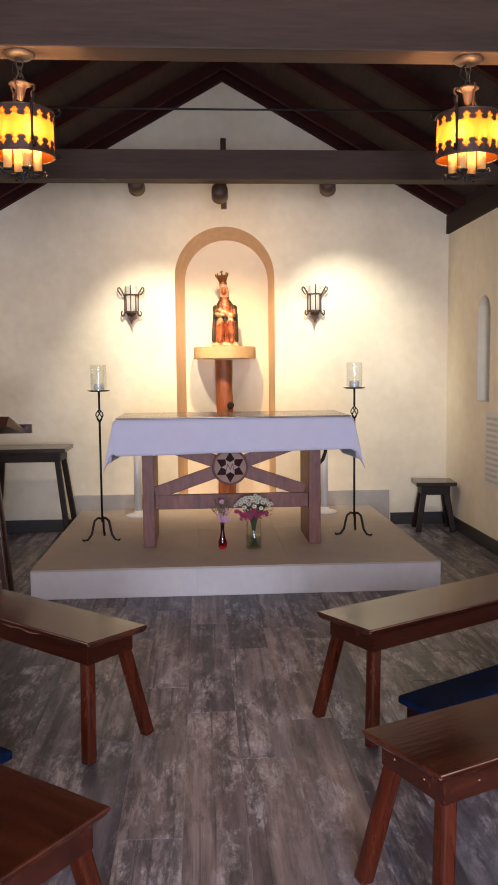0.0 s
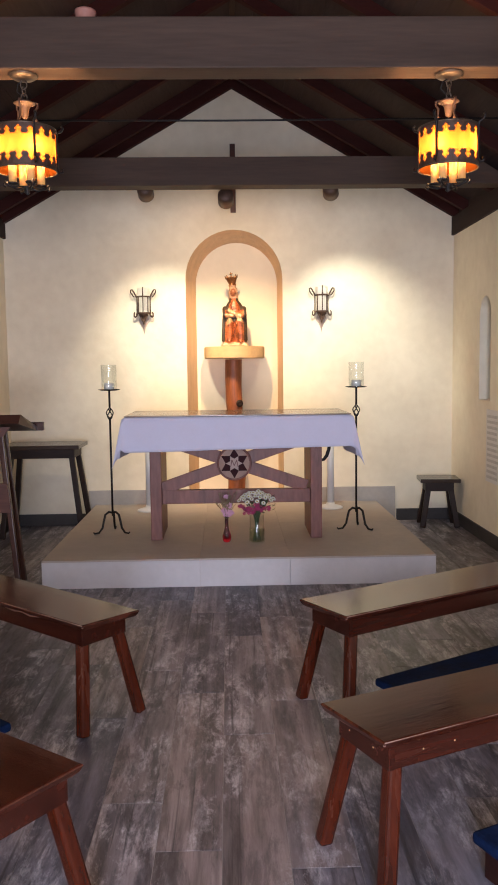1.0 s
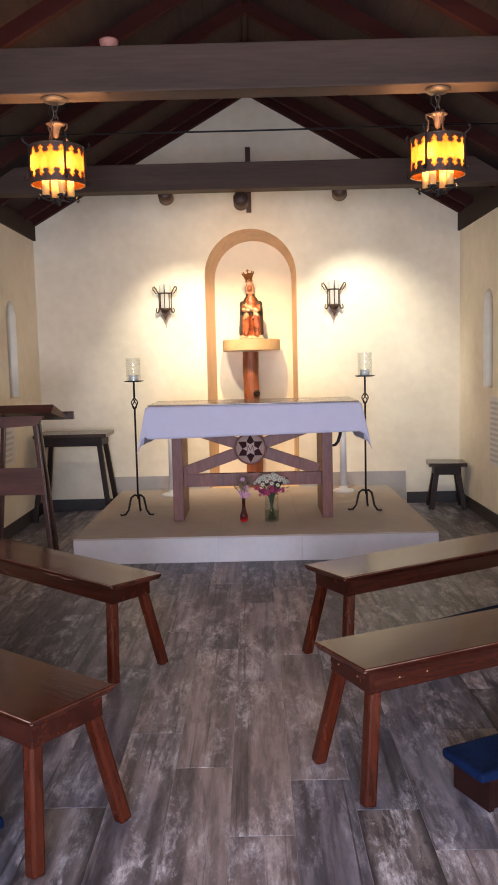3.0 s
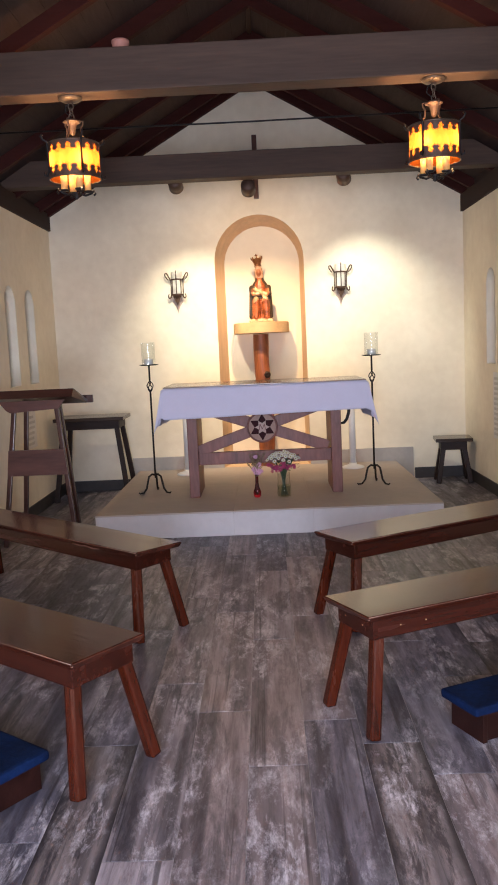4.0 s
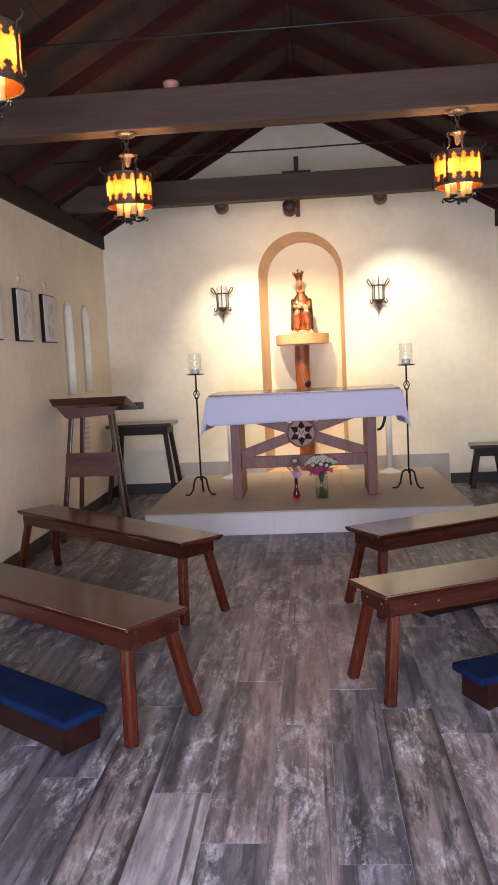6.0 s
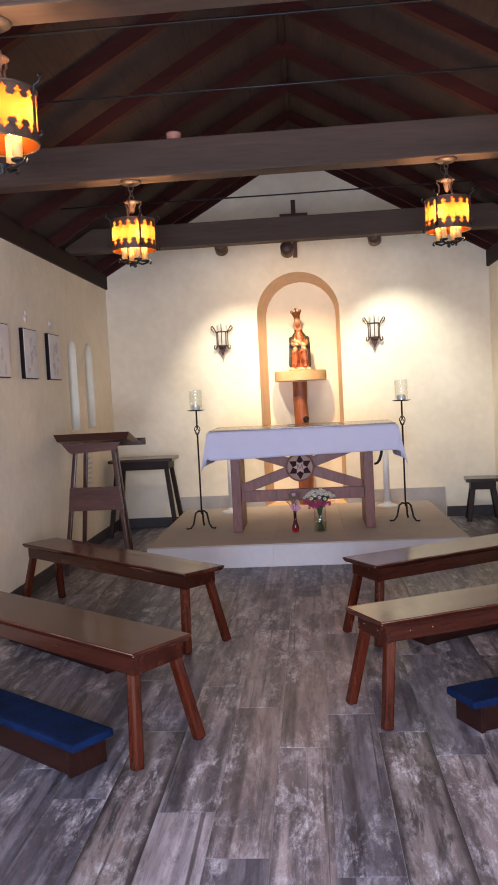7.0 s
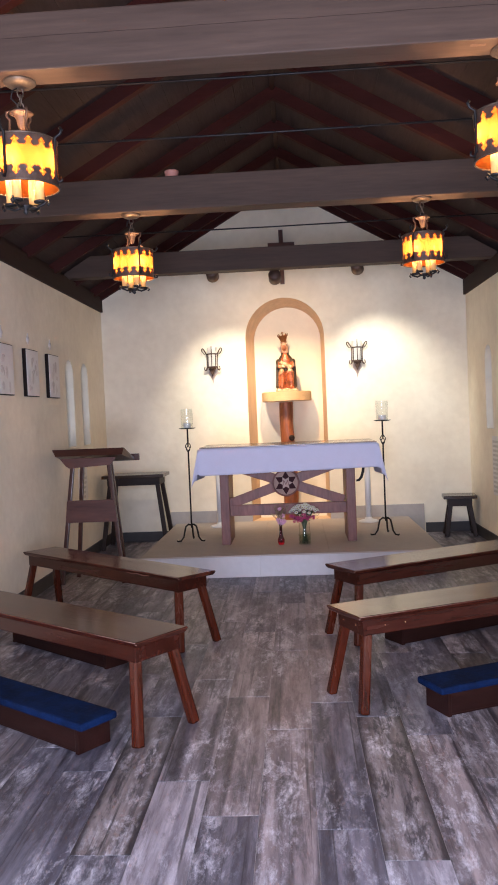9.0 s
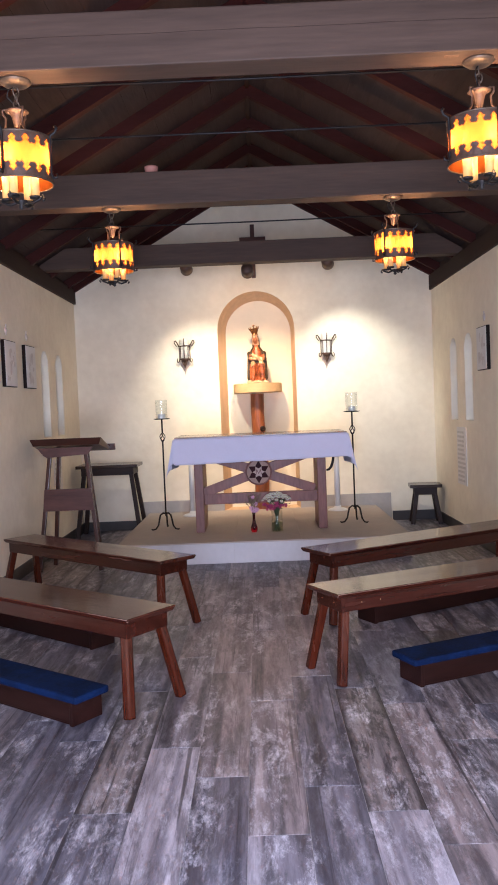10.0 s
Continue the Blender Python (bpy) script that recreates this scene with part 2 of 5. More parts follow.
ALTAR_DARK = material("dark_inlay_wood", (0.028, 0.005, 0.007), 0.6, vary=0.2, scale=8, bump=0.05, spec=0.1)
ALTAR_LIGHT = material("pale_inlay_wood", (0.33, 0.22, 0.18), 0.5, vary=0.15, scale=8, bump=0.05)
LECTERN = material("dark_lectern_wood", (0.048, 0.0165, 0.010), 0.32, vary=0.35, scale=3, stretch=(0.6, 4, 4), bump=0.08, coat=0.1, spec=0.3)
# Lighter brown for the lectern's apron and front panel and the wall cross.
LECTERN_PALE = material("lighter_lectern_wood", (0.082, 0.034, 0.026), 0.4, vary=0.35, scale=3, stretch=(0.6, 4, 4), bump=0.08, spec=0.3)
STOOLWOOD = material("black_brown_wood", (0.022, 0.011, 0.007), 0.5, vary=0.35, scale=4, stretch=(0.6, 4, 4), bump=0.08, spec=0.2)
# White linen; the bluish cast of the daylight is put into its colour.
CLOTH = material("daylight_tinted_linen", (0.60, 0.60, 0.745), 0.9, vary=0.03, scale=10, bump=0.08, bump_scale=240)
BLUE = material("royal_blue_velvet", (0.003, 0.011, 0.045), 0.85, vary=0.6, scale=9, bump=0.15, bump_scale=120, spec=0.1)
IRON = material("black_wrought_iron", (0.018, 0.016, 0.016), 0.5, metal=0.6, vary=0.3, scale=20, bump=0.2, bump_scale=60)
BRASS = material("aged_bronze_iron", (0.13, 0.095, 0.068), 0.45, metal=0.7, vary=0.3, scale=20, bump=0.15, bump_scale=60)
# Sleeve colour carries the orange glow of the bulbs above.
SLEEVE = material("bulb_tinted_sleeve", (0.78, 0.40, 0.11), 0.6, vary=0.1, scale=20, bump=0.03)
PILLAR = material("pine_pedestal_log", (0.26, 0.075, 0.024), 0.5, vary=0.55, scale=3, stretch=(4, 4, 0.8), bump=0.15, bump_scale=14)
SHELF = material("pale_pine_shelf", (0.55, 0.36, 0.17), 0.55, vary=0.15, scale=3, stretch=(0.5, 4, 4), bump=0.06)
STATUE = material("carved_polychrome_wood", (0.33, 0.085, 0.025), 0.42, vary=0.65, scale=14, bump=0.5, bump_scale=30, contrast=(0.4, 0.62))
STATUE_ROBE = material("dark_mantle_glaze", (0.035, 0.022, 0.012), 0.42, vary=0.6, scale=16, bump=0.4, bump_scale=30)
RAWWOOD = material("raw_splintered_wood", (0.15, 0.070, 0.045), 0.7, vary=0.4, scale=30, bump=0.2)
# Glossier and somewhat lighter than the black-brown legs and aprons.
STOOLTOP = material("glossy_black_brown_top", (0.035, 0.020, 0.013), 0.2, vary=0.35, scale=4, stretch=(0.6, 4, 4), bump=0.05, spec=0.55)
# Pale tan of the sconce plate and its shadow-shaped tail.
PALEPLATE = material("shadow_tan_plate", (0.42, 0.33, 0.27), 0.6, vary=0.2, scale=20, bump=0.1)
STATUE_VEIL = material("pale_carved_veil", (0.34, 0.20, 0.125), 0.45, vary=0.3, scale=30, bump=0.2, bump_scale=30)
STATUE_CROWN = material("dark_bronze_crown", (0.20, 0.085, 0.03), 0.35, metal=0.7, vary=0.6, scale=40, bump=0.6, bump_scale=60)
STATUE_SKIN = material("rosy_carved_wood", (0.22, 0.075, 0.032), 0.45, vary=0.2, scale=20, bump=0.1, bump_scale=30)
# Pale tan for the benches' edge-highlight tubes and corner bead.
EDGE_TAN = material("pale_edge_tan", (0.22, 0.145, 0.11), 0.6, vary=0.2, scale=20, bump=0.1)
STATUE_GOLD = material("worn_gilding", (0.50, 0.30, 0.15), 0.38, metal=0.3, vary=0.4, scale=20, bump=0.3)
WHITE_METAL = material("white_enamel", (0.66, 0.66, 0.66), 0.35, vary=0.06, scale=8, bump=0.02)
PAPER = material("printed_white_sheet", (0.70, 0.67, 0.63), 0.8, vary=0.06, scale=8, bump=0.02)
PRINT = material("grey_print", (0.53, 0.50, 0.46), 0.8, vary=0.15, scale=20, bump=0)
RELIEF = material("plaster_relief", (0.58, 0.53, 0.49), 0.8, vary=0.2, scale=16, bump=0.4, bump_scale=30)
COVER = material("tan_table_sheet", (0.20, 0.155, 0.12), 0.22, vary=0.15, scale=4, bump=0.02)
FRAMEWOOD = material("near_black_frame", (0.010, 0.0055, 0.0045), 0.5, vary=0.3, scale=10, bump=0.1, spec=0.1)
RED_GLASS = glass("red_vase_glass", (0.42, 0.01, 0.03), 0.08)
CLEAR = thin_glass("clear_glass", (0.93, 0.95, 0.94), 0.05)
PANE = thin_glass("window_glass", (0.86, 0.93, 0.97), 0.03)
WATER = thin_glass("vase_water", (0.80, 0.84, 0.70), 0.03)
FROST = material("white_frosted_glass", (0.82, 0.80, 0.74), 0.35, vary=0.04, scale=10, bump=0.02)
MICA = mica("amber_mica")
FLAME = emitter("bulb_flame", (1.0, 0.62, 0.22), 38)
STEM = material("green_stem", (0.032, 0.060, 0.022), 0.6, vary=0.4, scale=20, bump=0.1)
PETAL_W = material("white_petal", (0.74, 0.75, 0.66), 0.7, vary=0.1, scale=20, bump=0.05)
PETAL_M = material("magenta_petal", (0.30, 0.03, 0.11), 0.7, vary=0.35, scale=20, bump=0.05)
PETAL_C = material("green_gold_flower_eye", (0.34, 0.30, 0.06), 0.8, vary=0.2, scale=30, bump=0.05)
PETAL_P = material("pale_pink_petal", (0.62, 0.36, 0.50), 0.7, vary=0.2, scale=20, bump=0.05)
DRIED = material("dried_sprig", (0.20, 0.15, 0.09), 0.8, vary=0.3, scale=20, bump=0.05)
EARTH = material("outside_ground", (0.22, 0.20, 0.15), 0.9, vary=0.3, scale=0.5, bump=0.3)
TERRA = material("copper_pink_cap", (0.36, 0.16, 0.12), 0.6, vary=0.15, scale=10, bump=0.05)

# ---- mesh tools ----


def box(bm, x0, x1, y0, y1, z0, z1, bevel=0.0):
    r = bmesh.ops.create_cube(bm, size=1.0)
    bmesh.ops.transform(bm, verts=r["verts"], matrix=Matrix.Translation(((x0 + x1) / 2, (y0 + y1) / 2, (z0 + z1) / 2)) @ Matrix.Diagonal((x1 - x0, y1 - y0, z1 - z0, 1)))
    if bevel:
        es = list({e for v in r["verts"] for e in v.link_edges})
        bmesh.ops.bevel(bm, geom=es, offset=bevel, segments=2, affect="EDGES", profile=0.6)


def bar(bm, a, b, w, d, bevel=0.004, side=(1, 0, 0)):
    """A square-cut bar from a to b, w wide along side and d deep."""
    a, b = Vector(a), Vector(b)
    u = (b - a).normalized()
    s = Vector(side)
    s = (s - u * s.dot(u)).normalized()
    q = u.cross(s)
    rows = []
    for p in (a, b):
        rows.append([bm.verts.new(p + s * i * w / 2 + q * j * d / 2) for i, j in ((-1, -1), (1, -1), (1, 1), (-1, 1))])
    fs = [bm.faces.new(rows[0][::-1]), bm.faces.new(rows[1])]
    for k in range(4):
        fs.append(bm.faces.new((rows[0][k], rows[0][(k + 1) % 4], rows[1][(k + 1) % 4], rows[1][k])))
    bmesh.ops.recalc_face_normals(bm, faces=fs)
    if bevel:
        es = list({e for f in fs for e in f.edges})
        bmesh.ops.bevel(bm, geom=es, offset=bevel, segments=2, affect="EDGES", profile=0.6)


def lathe(bm, profile, n=24, at=(0, 0, 0), arc=360.0):
    """Turns (radius, z) pairs round the upright axis."""
    full = arc >= 359.9
    m = n if full else n + 1
    rings = []
    for r, z in profile:
        rings.append([bm.verts.new((at[0] + max(r, 1e-4) * math.cos(radians(arc) * k / n), at[1] + max(r, 1e-4) * math.sin(radians(arc) * k / n), at[2] + z)) for k in range(m)])
    for a, b in zip(rings, rings[1:]):
        for k in range(n):
            f = bm.faces.new((a[k], a[(k + 1) % m], b[(k + 1) % m], b[k]))
            f.smooth = True


def tube(bm, pts, r, n=8):
    """A round rod along pts; r is one radius or one for each point."""
    pts = [Vector(p) for p in pts]
    rs = r if isinstance(r, (list, tuple)) else [r] * len(pts)
    rings = []
    last = None
    for i, p in enumerate(pts):
        t = (pts[min(i + 1, len(pts) - 1)] - pts[max(i - 1, 0)]).normalized()
        ref = last if last is not None else (Vector((0, 0, 1)) if abs(t.z) < 0.9 else Vector((1, 0, 0)))
        s = (ref - t * ref.dot(t)).normalized()
        last = s
        q = t.cross(s)
        rings.append([bm.verts.new(p + (s * math.cos(2 * math.pi * k / n) + q * math.sin(2 * math.pi * k / n)) * rs[i]) for k in range(n)])
    for a, b in zip(rings, rings[1:]):
        for k in range(n):
            bm.faces.new((a[k], a[(k + 1) % n], b[(k + 1) % n], b[k])).smooth = True
    bm.faces.new(rings[0][::-1])
    bm.faces.new(rings[-1])


def slab(bm, loop, axis, a, b, holes=()):
    """A plate with the outline loop (pairs) and holes, from a to b along axis."""
    def put(p, h):
        return {"x": (h, p[0], p[1]), "y": (p[0], h, p[1]), "z": (p[0], p[1], h)}[axis]
    sides = []
    for h in (a, b):
        edges, loops = [], []
        for lp in (loop, *holes):
            vs = [bm.verts.new(put(p, h)) for p in lp]
            loops.append(vs)
            edges += [bm.edges.new((vs[k], vs[(k + 1) % len(vs)])) for k in range(len(vs))]
        bmesh.ops.triangle_fill(bm, use_beauty=True, use_dissolve=False, edges=edges)
        sides.append(loops)
    for la, lb in zip(*sides):
        for k in range(len(la)):
            j = (k + 1) % len(la)
            bm.faces.new((la[k], la[j], lb[j], lb[k]))
    bmesh.ops.recalc_face_normals(bm, faces=bm.faces[:])


def mesh_of(name, bm, mats):
    me = bpy.data.meshes.new(name)
    bmesh.ops.recalc_face_normals(bm, faces=bm.faces[:])
    bm.to_mesh(me)
    bm.free()
    for m in mats if isinstance(mats, (list, tuple)) else (mats,):
        me.materials.append(m)
    return me


def part(name, bm, mat, parent=None, label="", at=None):
    ob = new(name, mesh_of(name, bm, mat))
    if parent is not None:
        ob.parent = parent
    if at is not None:
        ob.matrix_local = at
    if label:
        tagged(ob, label)
    return ob


def thing(name, m, label, category, group=""):
    ob = new(name)
    ob.empty_display_size = 0.1
    ob.matrix_world = m
    return tagged(ob, label, category, group)


def setting(name, bm, mat, label, category):
    return tagged(part(name, bm, mat), label, category, kind="structure")


# ---- the room ----
XW, XE, YN, YS, MID = -1.83, 2.27, 7.77, -1.88, 0.25
EAVE, APEX, SLOPE = 2.63, 3.915, 0.566


def arch(cx, half, z0, spring, n=20, rise=None):
    rise = rise or half
    top = [(cx + half * math.cos(math.pi * k / n), spring + rise * math.sin(math.pi * k / n)) for k in range(n + 1)]
    return [(cx - half, z0), (cx + half, z0)] + top


def under_roof(x, lift=0.115):
    return APEX + lift - SLOPE * abs(x - MID)


gable_loop = [(XW - 0.3, -0.1), (XE + 0.3, -0.1), (XE + 0.3, under_roof(XE + 0.3)), (MID, under_roof(MID)), (XW - 0.3, under_roof(XW - 0.3))]
niche_outer = arch(MID, 0.442, 0.189, 2.255)
bm = bmesh.new()
slab(bm, gable_loop, "y", YN, YN + 0.5, [arch(MID, 0.443, 0.12, 2.255)])
setting("wall_north", bm, PLASTER, "cream plaster end wall with an arched niche and gable", "wall")

bm = bmesh.new()
niche_inner = arch(0.275, 0.385, 0.189, 2.24)
va = [bm.verts.new((x, YN, z)) for x, z in niche_outer]
vb = [bm.verts.new((x, YN + 0.3, z)) for x, z in niche_inner]
for k in range(len(va)):
    bm.faces.new((va[k], va[(k + 1) % len(va)], vb[(k + 1) % len(va)], vb[k]))
bm.faces.new(vb).material_index = 1
setting("niche", bm, [REVEAL, NICHE], "tall round-arched plaster niche recessed behind the altar", "niche")

WIN_WEST, WIN_EAST = (6.355, 6.91), (6.245, 6.83)


def lancet(y):
    return arch(y, 0.14, 1.16, 1.86)


for name, x0, x1, ys in (("wall_west", XW, XW - 0.3, WIN_WEST), ("wall_east", XE, XE + 0.3, WIN_EAST)):
    bm = bmesh.new()
    slab(bm, [(YS, -0.1), (YN, -0.1), (YN, 2.70), (YS, 2.70)], "x", x0, x1, [lancet(y) for y in ys])
    setting(name, bm, PLASTER, "cream plaster side wall with two narrow lancet windows", "wall")
bm = bmesh.new()
slab(bm, gable_loop, "y", YS - 0.3, YS, [[(-0.47, 0.0), (0.77, 0.0), (0.77, 2.3), (-0.47, 2.3)]])
setting("wall_south", bm, PLASTER, "cream plaster entrance wall with an open doorway", "wall")

k = 0
for x, ys in ((XW - 0.22, WIN_WEST), (XE + 0.22, WIN_EAST)):
    for y in ys:
        k += 1
        w = new("window_%d" % k)
        w.matrix_world = pose(x, y, 0)
        tagged(w, "narrow round-topped lancet window in a deep plaster reveal", "window", kind="structure")
        bm = bmesh.new()
        slab(bm, arch(0, 0.135, 1.165, 1.86), "x", -0.004, 0.004)
        pane = part("pane", bm, PANE, w)
        pane.visible_shadow = False
        bm = bmesh.new()
        slab(bm, arch(0, 0.139, 1.161, 1.86), "x", -0.02, 0.02, [arch(0, 0.12, 1.18, 1.86)])
        part("window_frame", bm, FRAMEWOOD, w)

bm = bmesh.new()
box(bm, -40, 40, -40, 40, -0.4, -0.15)
setting("ground", bm, EARTH, "dry pale ground outside the chapel", "ground")

# wall plates, tie beams, rafters and roof
for name, x0, x1 in (("wall_plate_west", XW - 0.1, XW + 0.025), ("wall_plate_east", XE - 0.025, XE + 0.1)):
    bm = bmesh.new()
    box(bm, x0, x1, YS, YN, EAVE, EAVE + 0.163, 0.005)
    setting(name, bm, PLATE, "dark stained timber plate along the wall top", "beam")


for name, x0, x1 in (("frieze_west", XW - 0.3, XW - 0.02), ("frieze_east", XE + 0.02, XE + 0.3)):
    bm = bmesh.new()
    box(bm, x0, x1, YS, YN, 2.702, 3.0)
    setting(name, bm, BOARD, "dark boarding between the wall plate and the roof", "boarding")


def tie_beam(y, drop=0.0):
    bm = bmesh.new()
    h = 0.225 - drop
    slab(bm, [(-2.06, 0), (2.06, 0), (2.06, 0.05), (1.80, h), (-1.80, h), (-2.06, 0.05)], "y", -0.075, 0.075)
    bmesh.ops.dissolve_limit(bm, angle_limit=0.01, verts=bm.verts[:], edges=bm.edges[:])
    bmesh.ops.bevel(bm, geom=bm.edges[:], offset=0.007, segments=2, affect="EDGES", profile=0.6)
    ob = part("tie_beam", bm, BEAM)
    ob.matrix_world = pose(0.22, y, EAVE + 0.165 - drop * 0.5)
    return tagged(ob, "heavy dark brown timber tie beam across the room", "beam", "tie beams", kind="structure")


BEAMS = (6.46, 4.175, 1.945)
for y in BEAMS:
    near_beam = tie_beam(y, 0.02 if y > 6 else 0.0)
bm = bmesh.new()
box(bm, 0.845, 0.905, -0.038, -0.016, -0.001, 0.004, 0.0008)
part("bare_chip", bm, BAND, near_beam, "pale bare patch on the underside")

bm = bmesh.new()
tube(bm, [(-1.6 + 0.1 * k, -0.0756, 0.128 + 0.0012 * math.sin(0.9 * k) + 0.0010 * math.sin(2.3 * k + 1)) for k in range(32)], 0.0009, 5)
part("drying_crack", bm, PLATE, near_beam, "dark hairline drying crack along the beam")
bm = bmesh.new()
for sgn in (-1, 1):
    run = 2.45
    bar(bm, (0.0, 0, 0.055), (sgn * run, 0, 0.055 - SLOPE * run), 0.06, 0.10, 0.004, (0, 1, 0))
rafter_mesh = mesh_of("rafter_pair", bm, RAFTER)
for y in [7.72] + [7.43 - 0.73 * k for k in range(14)]:
    if y < YS:
        break
    ob = new("rafter_pair", rafter_mesh)
    ob.matrix_world = pose(MID, y, APEX + 0.01)
    tagged(ob, "red-brown stained rafters meeting at the ridge", "rafter", "rafters", kind="structure")

for name, sgn in (("ceiling_west", -1), ("ceiling_east", 1)):
    bm = bmesh.new()
    s = 0.0
    while s < 2.6:
        e = s + 0.143
        vs = []
        for yy in (YS - 0.3, YN + 0.5):
            for xx, lift in ((s, 0.11), (e, 0.11), (e, 0.14), (s, 0.14)):
                vs.append(bm.verts.new((MID + sgn * xx, yy, APEX + lift - SLOPE * xx)))
        for q in ((0, 1, 2, 3), (7, 6, 5, 4), (0, 4, 5, 1), (1, 5, 6, 2), (2, 6, 7, 3), (3, 7, 4, 0)):
            bm.faces.new([vs[i] for i in q])
        s = e + 0.0015
    vs = [bm.verts.new((MID + sgn * xx, yy, APEX + 0.144 - SLOPE * xx)) for xx, yy in ((0, YS - 0.3), (2.7, YS - 0.3), (2.7, YN + 0.5), (0, YN + 0.5))]
    bm.faces.new(vs)
    setting(name, bm, BOARD, "dark stained boarded roof slope seen from below", "ceiling")

bm = bmesh.new()
box(bm, MID - 0.02, MID + 0.02, YS, YN, APEX + 0.075, APEX + 0.135, 0.004)
setting("ridge_board", bm, PLATE, "dark ridge board at the roof's peak", "beam")

for y, z in ((5.3, 2.93), (3.25, 2.98), (2.42, 2.95)):
    bm = bmesh.new()
    tube(bm, [(XW - 0.05, 0, 0), (0.2, 0, -0.008), (XE + 0.05, 0, 0)], 0.006)
    ob = part("tie_rod", bm, IRON)
    ob.matrix_world = pose(0, y, z)
    tagged(ob, "thin metal tie rod stretched across the roof space", "rod", "tie rods", kind="structure")

# floor base, dais, skirtings
bm = bmesh.new()
box(bm, XW - 0.3, XE + 0.3, YS - 0.3, YN, -0.14, -0.0018)
floor = setting("floor", bm, GROUT, "weathered grey-brown wood-look plank tile floor", "floor")

DX0, DX1, DY0, DZ = -1.065, 1.555, 5.56, 0.19
bm = bmesh.new()
box(bm, DX0 + 0.004, DX1 - 0.004, DY0 + 0.012, YN, 0.0, DZ - 0.012)
dais = setting("dais", bm, STONE, "low buff stone platform under the altar", "platform")
bm = bmesh.new()
box(bm, XW, DX0 - 0.02, YN - 0.012, YN, 0, 0.11, 0.002)
setting("baseboard_north_west", bm, DARKTILE, "dark tile base along the wall", "baseboard")
bm = bmesh.new()
box(bm, 1.75, XE, YN - 0.012, YN, 0, 0.11, 0.002)
setting("baseboard_north_east", bm, DARKTILE, "dark tile base along the wall", "baseboard")
for name, x0, x1 in (("baseboard_west", XW, XW + 0.012), ("baseboard_east", XE - 0.012, XE)):
    bm = bmesh.new()
    box(bm, x0, x1, YS, YN - 0.014, 0, 0.11, 0.002)
    setting(name, bm, DARKTILE, "dark tile base along the wall", "baseboard")
for name, x0, x1 in (("skirting_west", -1.13, -0.19), ("skirting_east", 0.69, 1.735)):
    bm = bmesh.new()
    box(bm, x0, x1, YN - 0.02, YN + 0.001, 0.0, 0.325, 0.003)
    setting(name, bm, SKIRT, "grey-buff stone skirting on the wall behind the altar", "skirting")

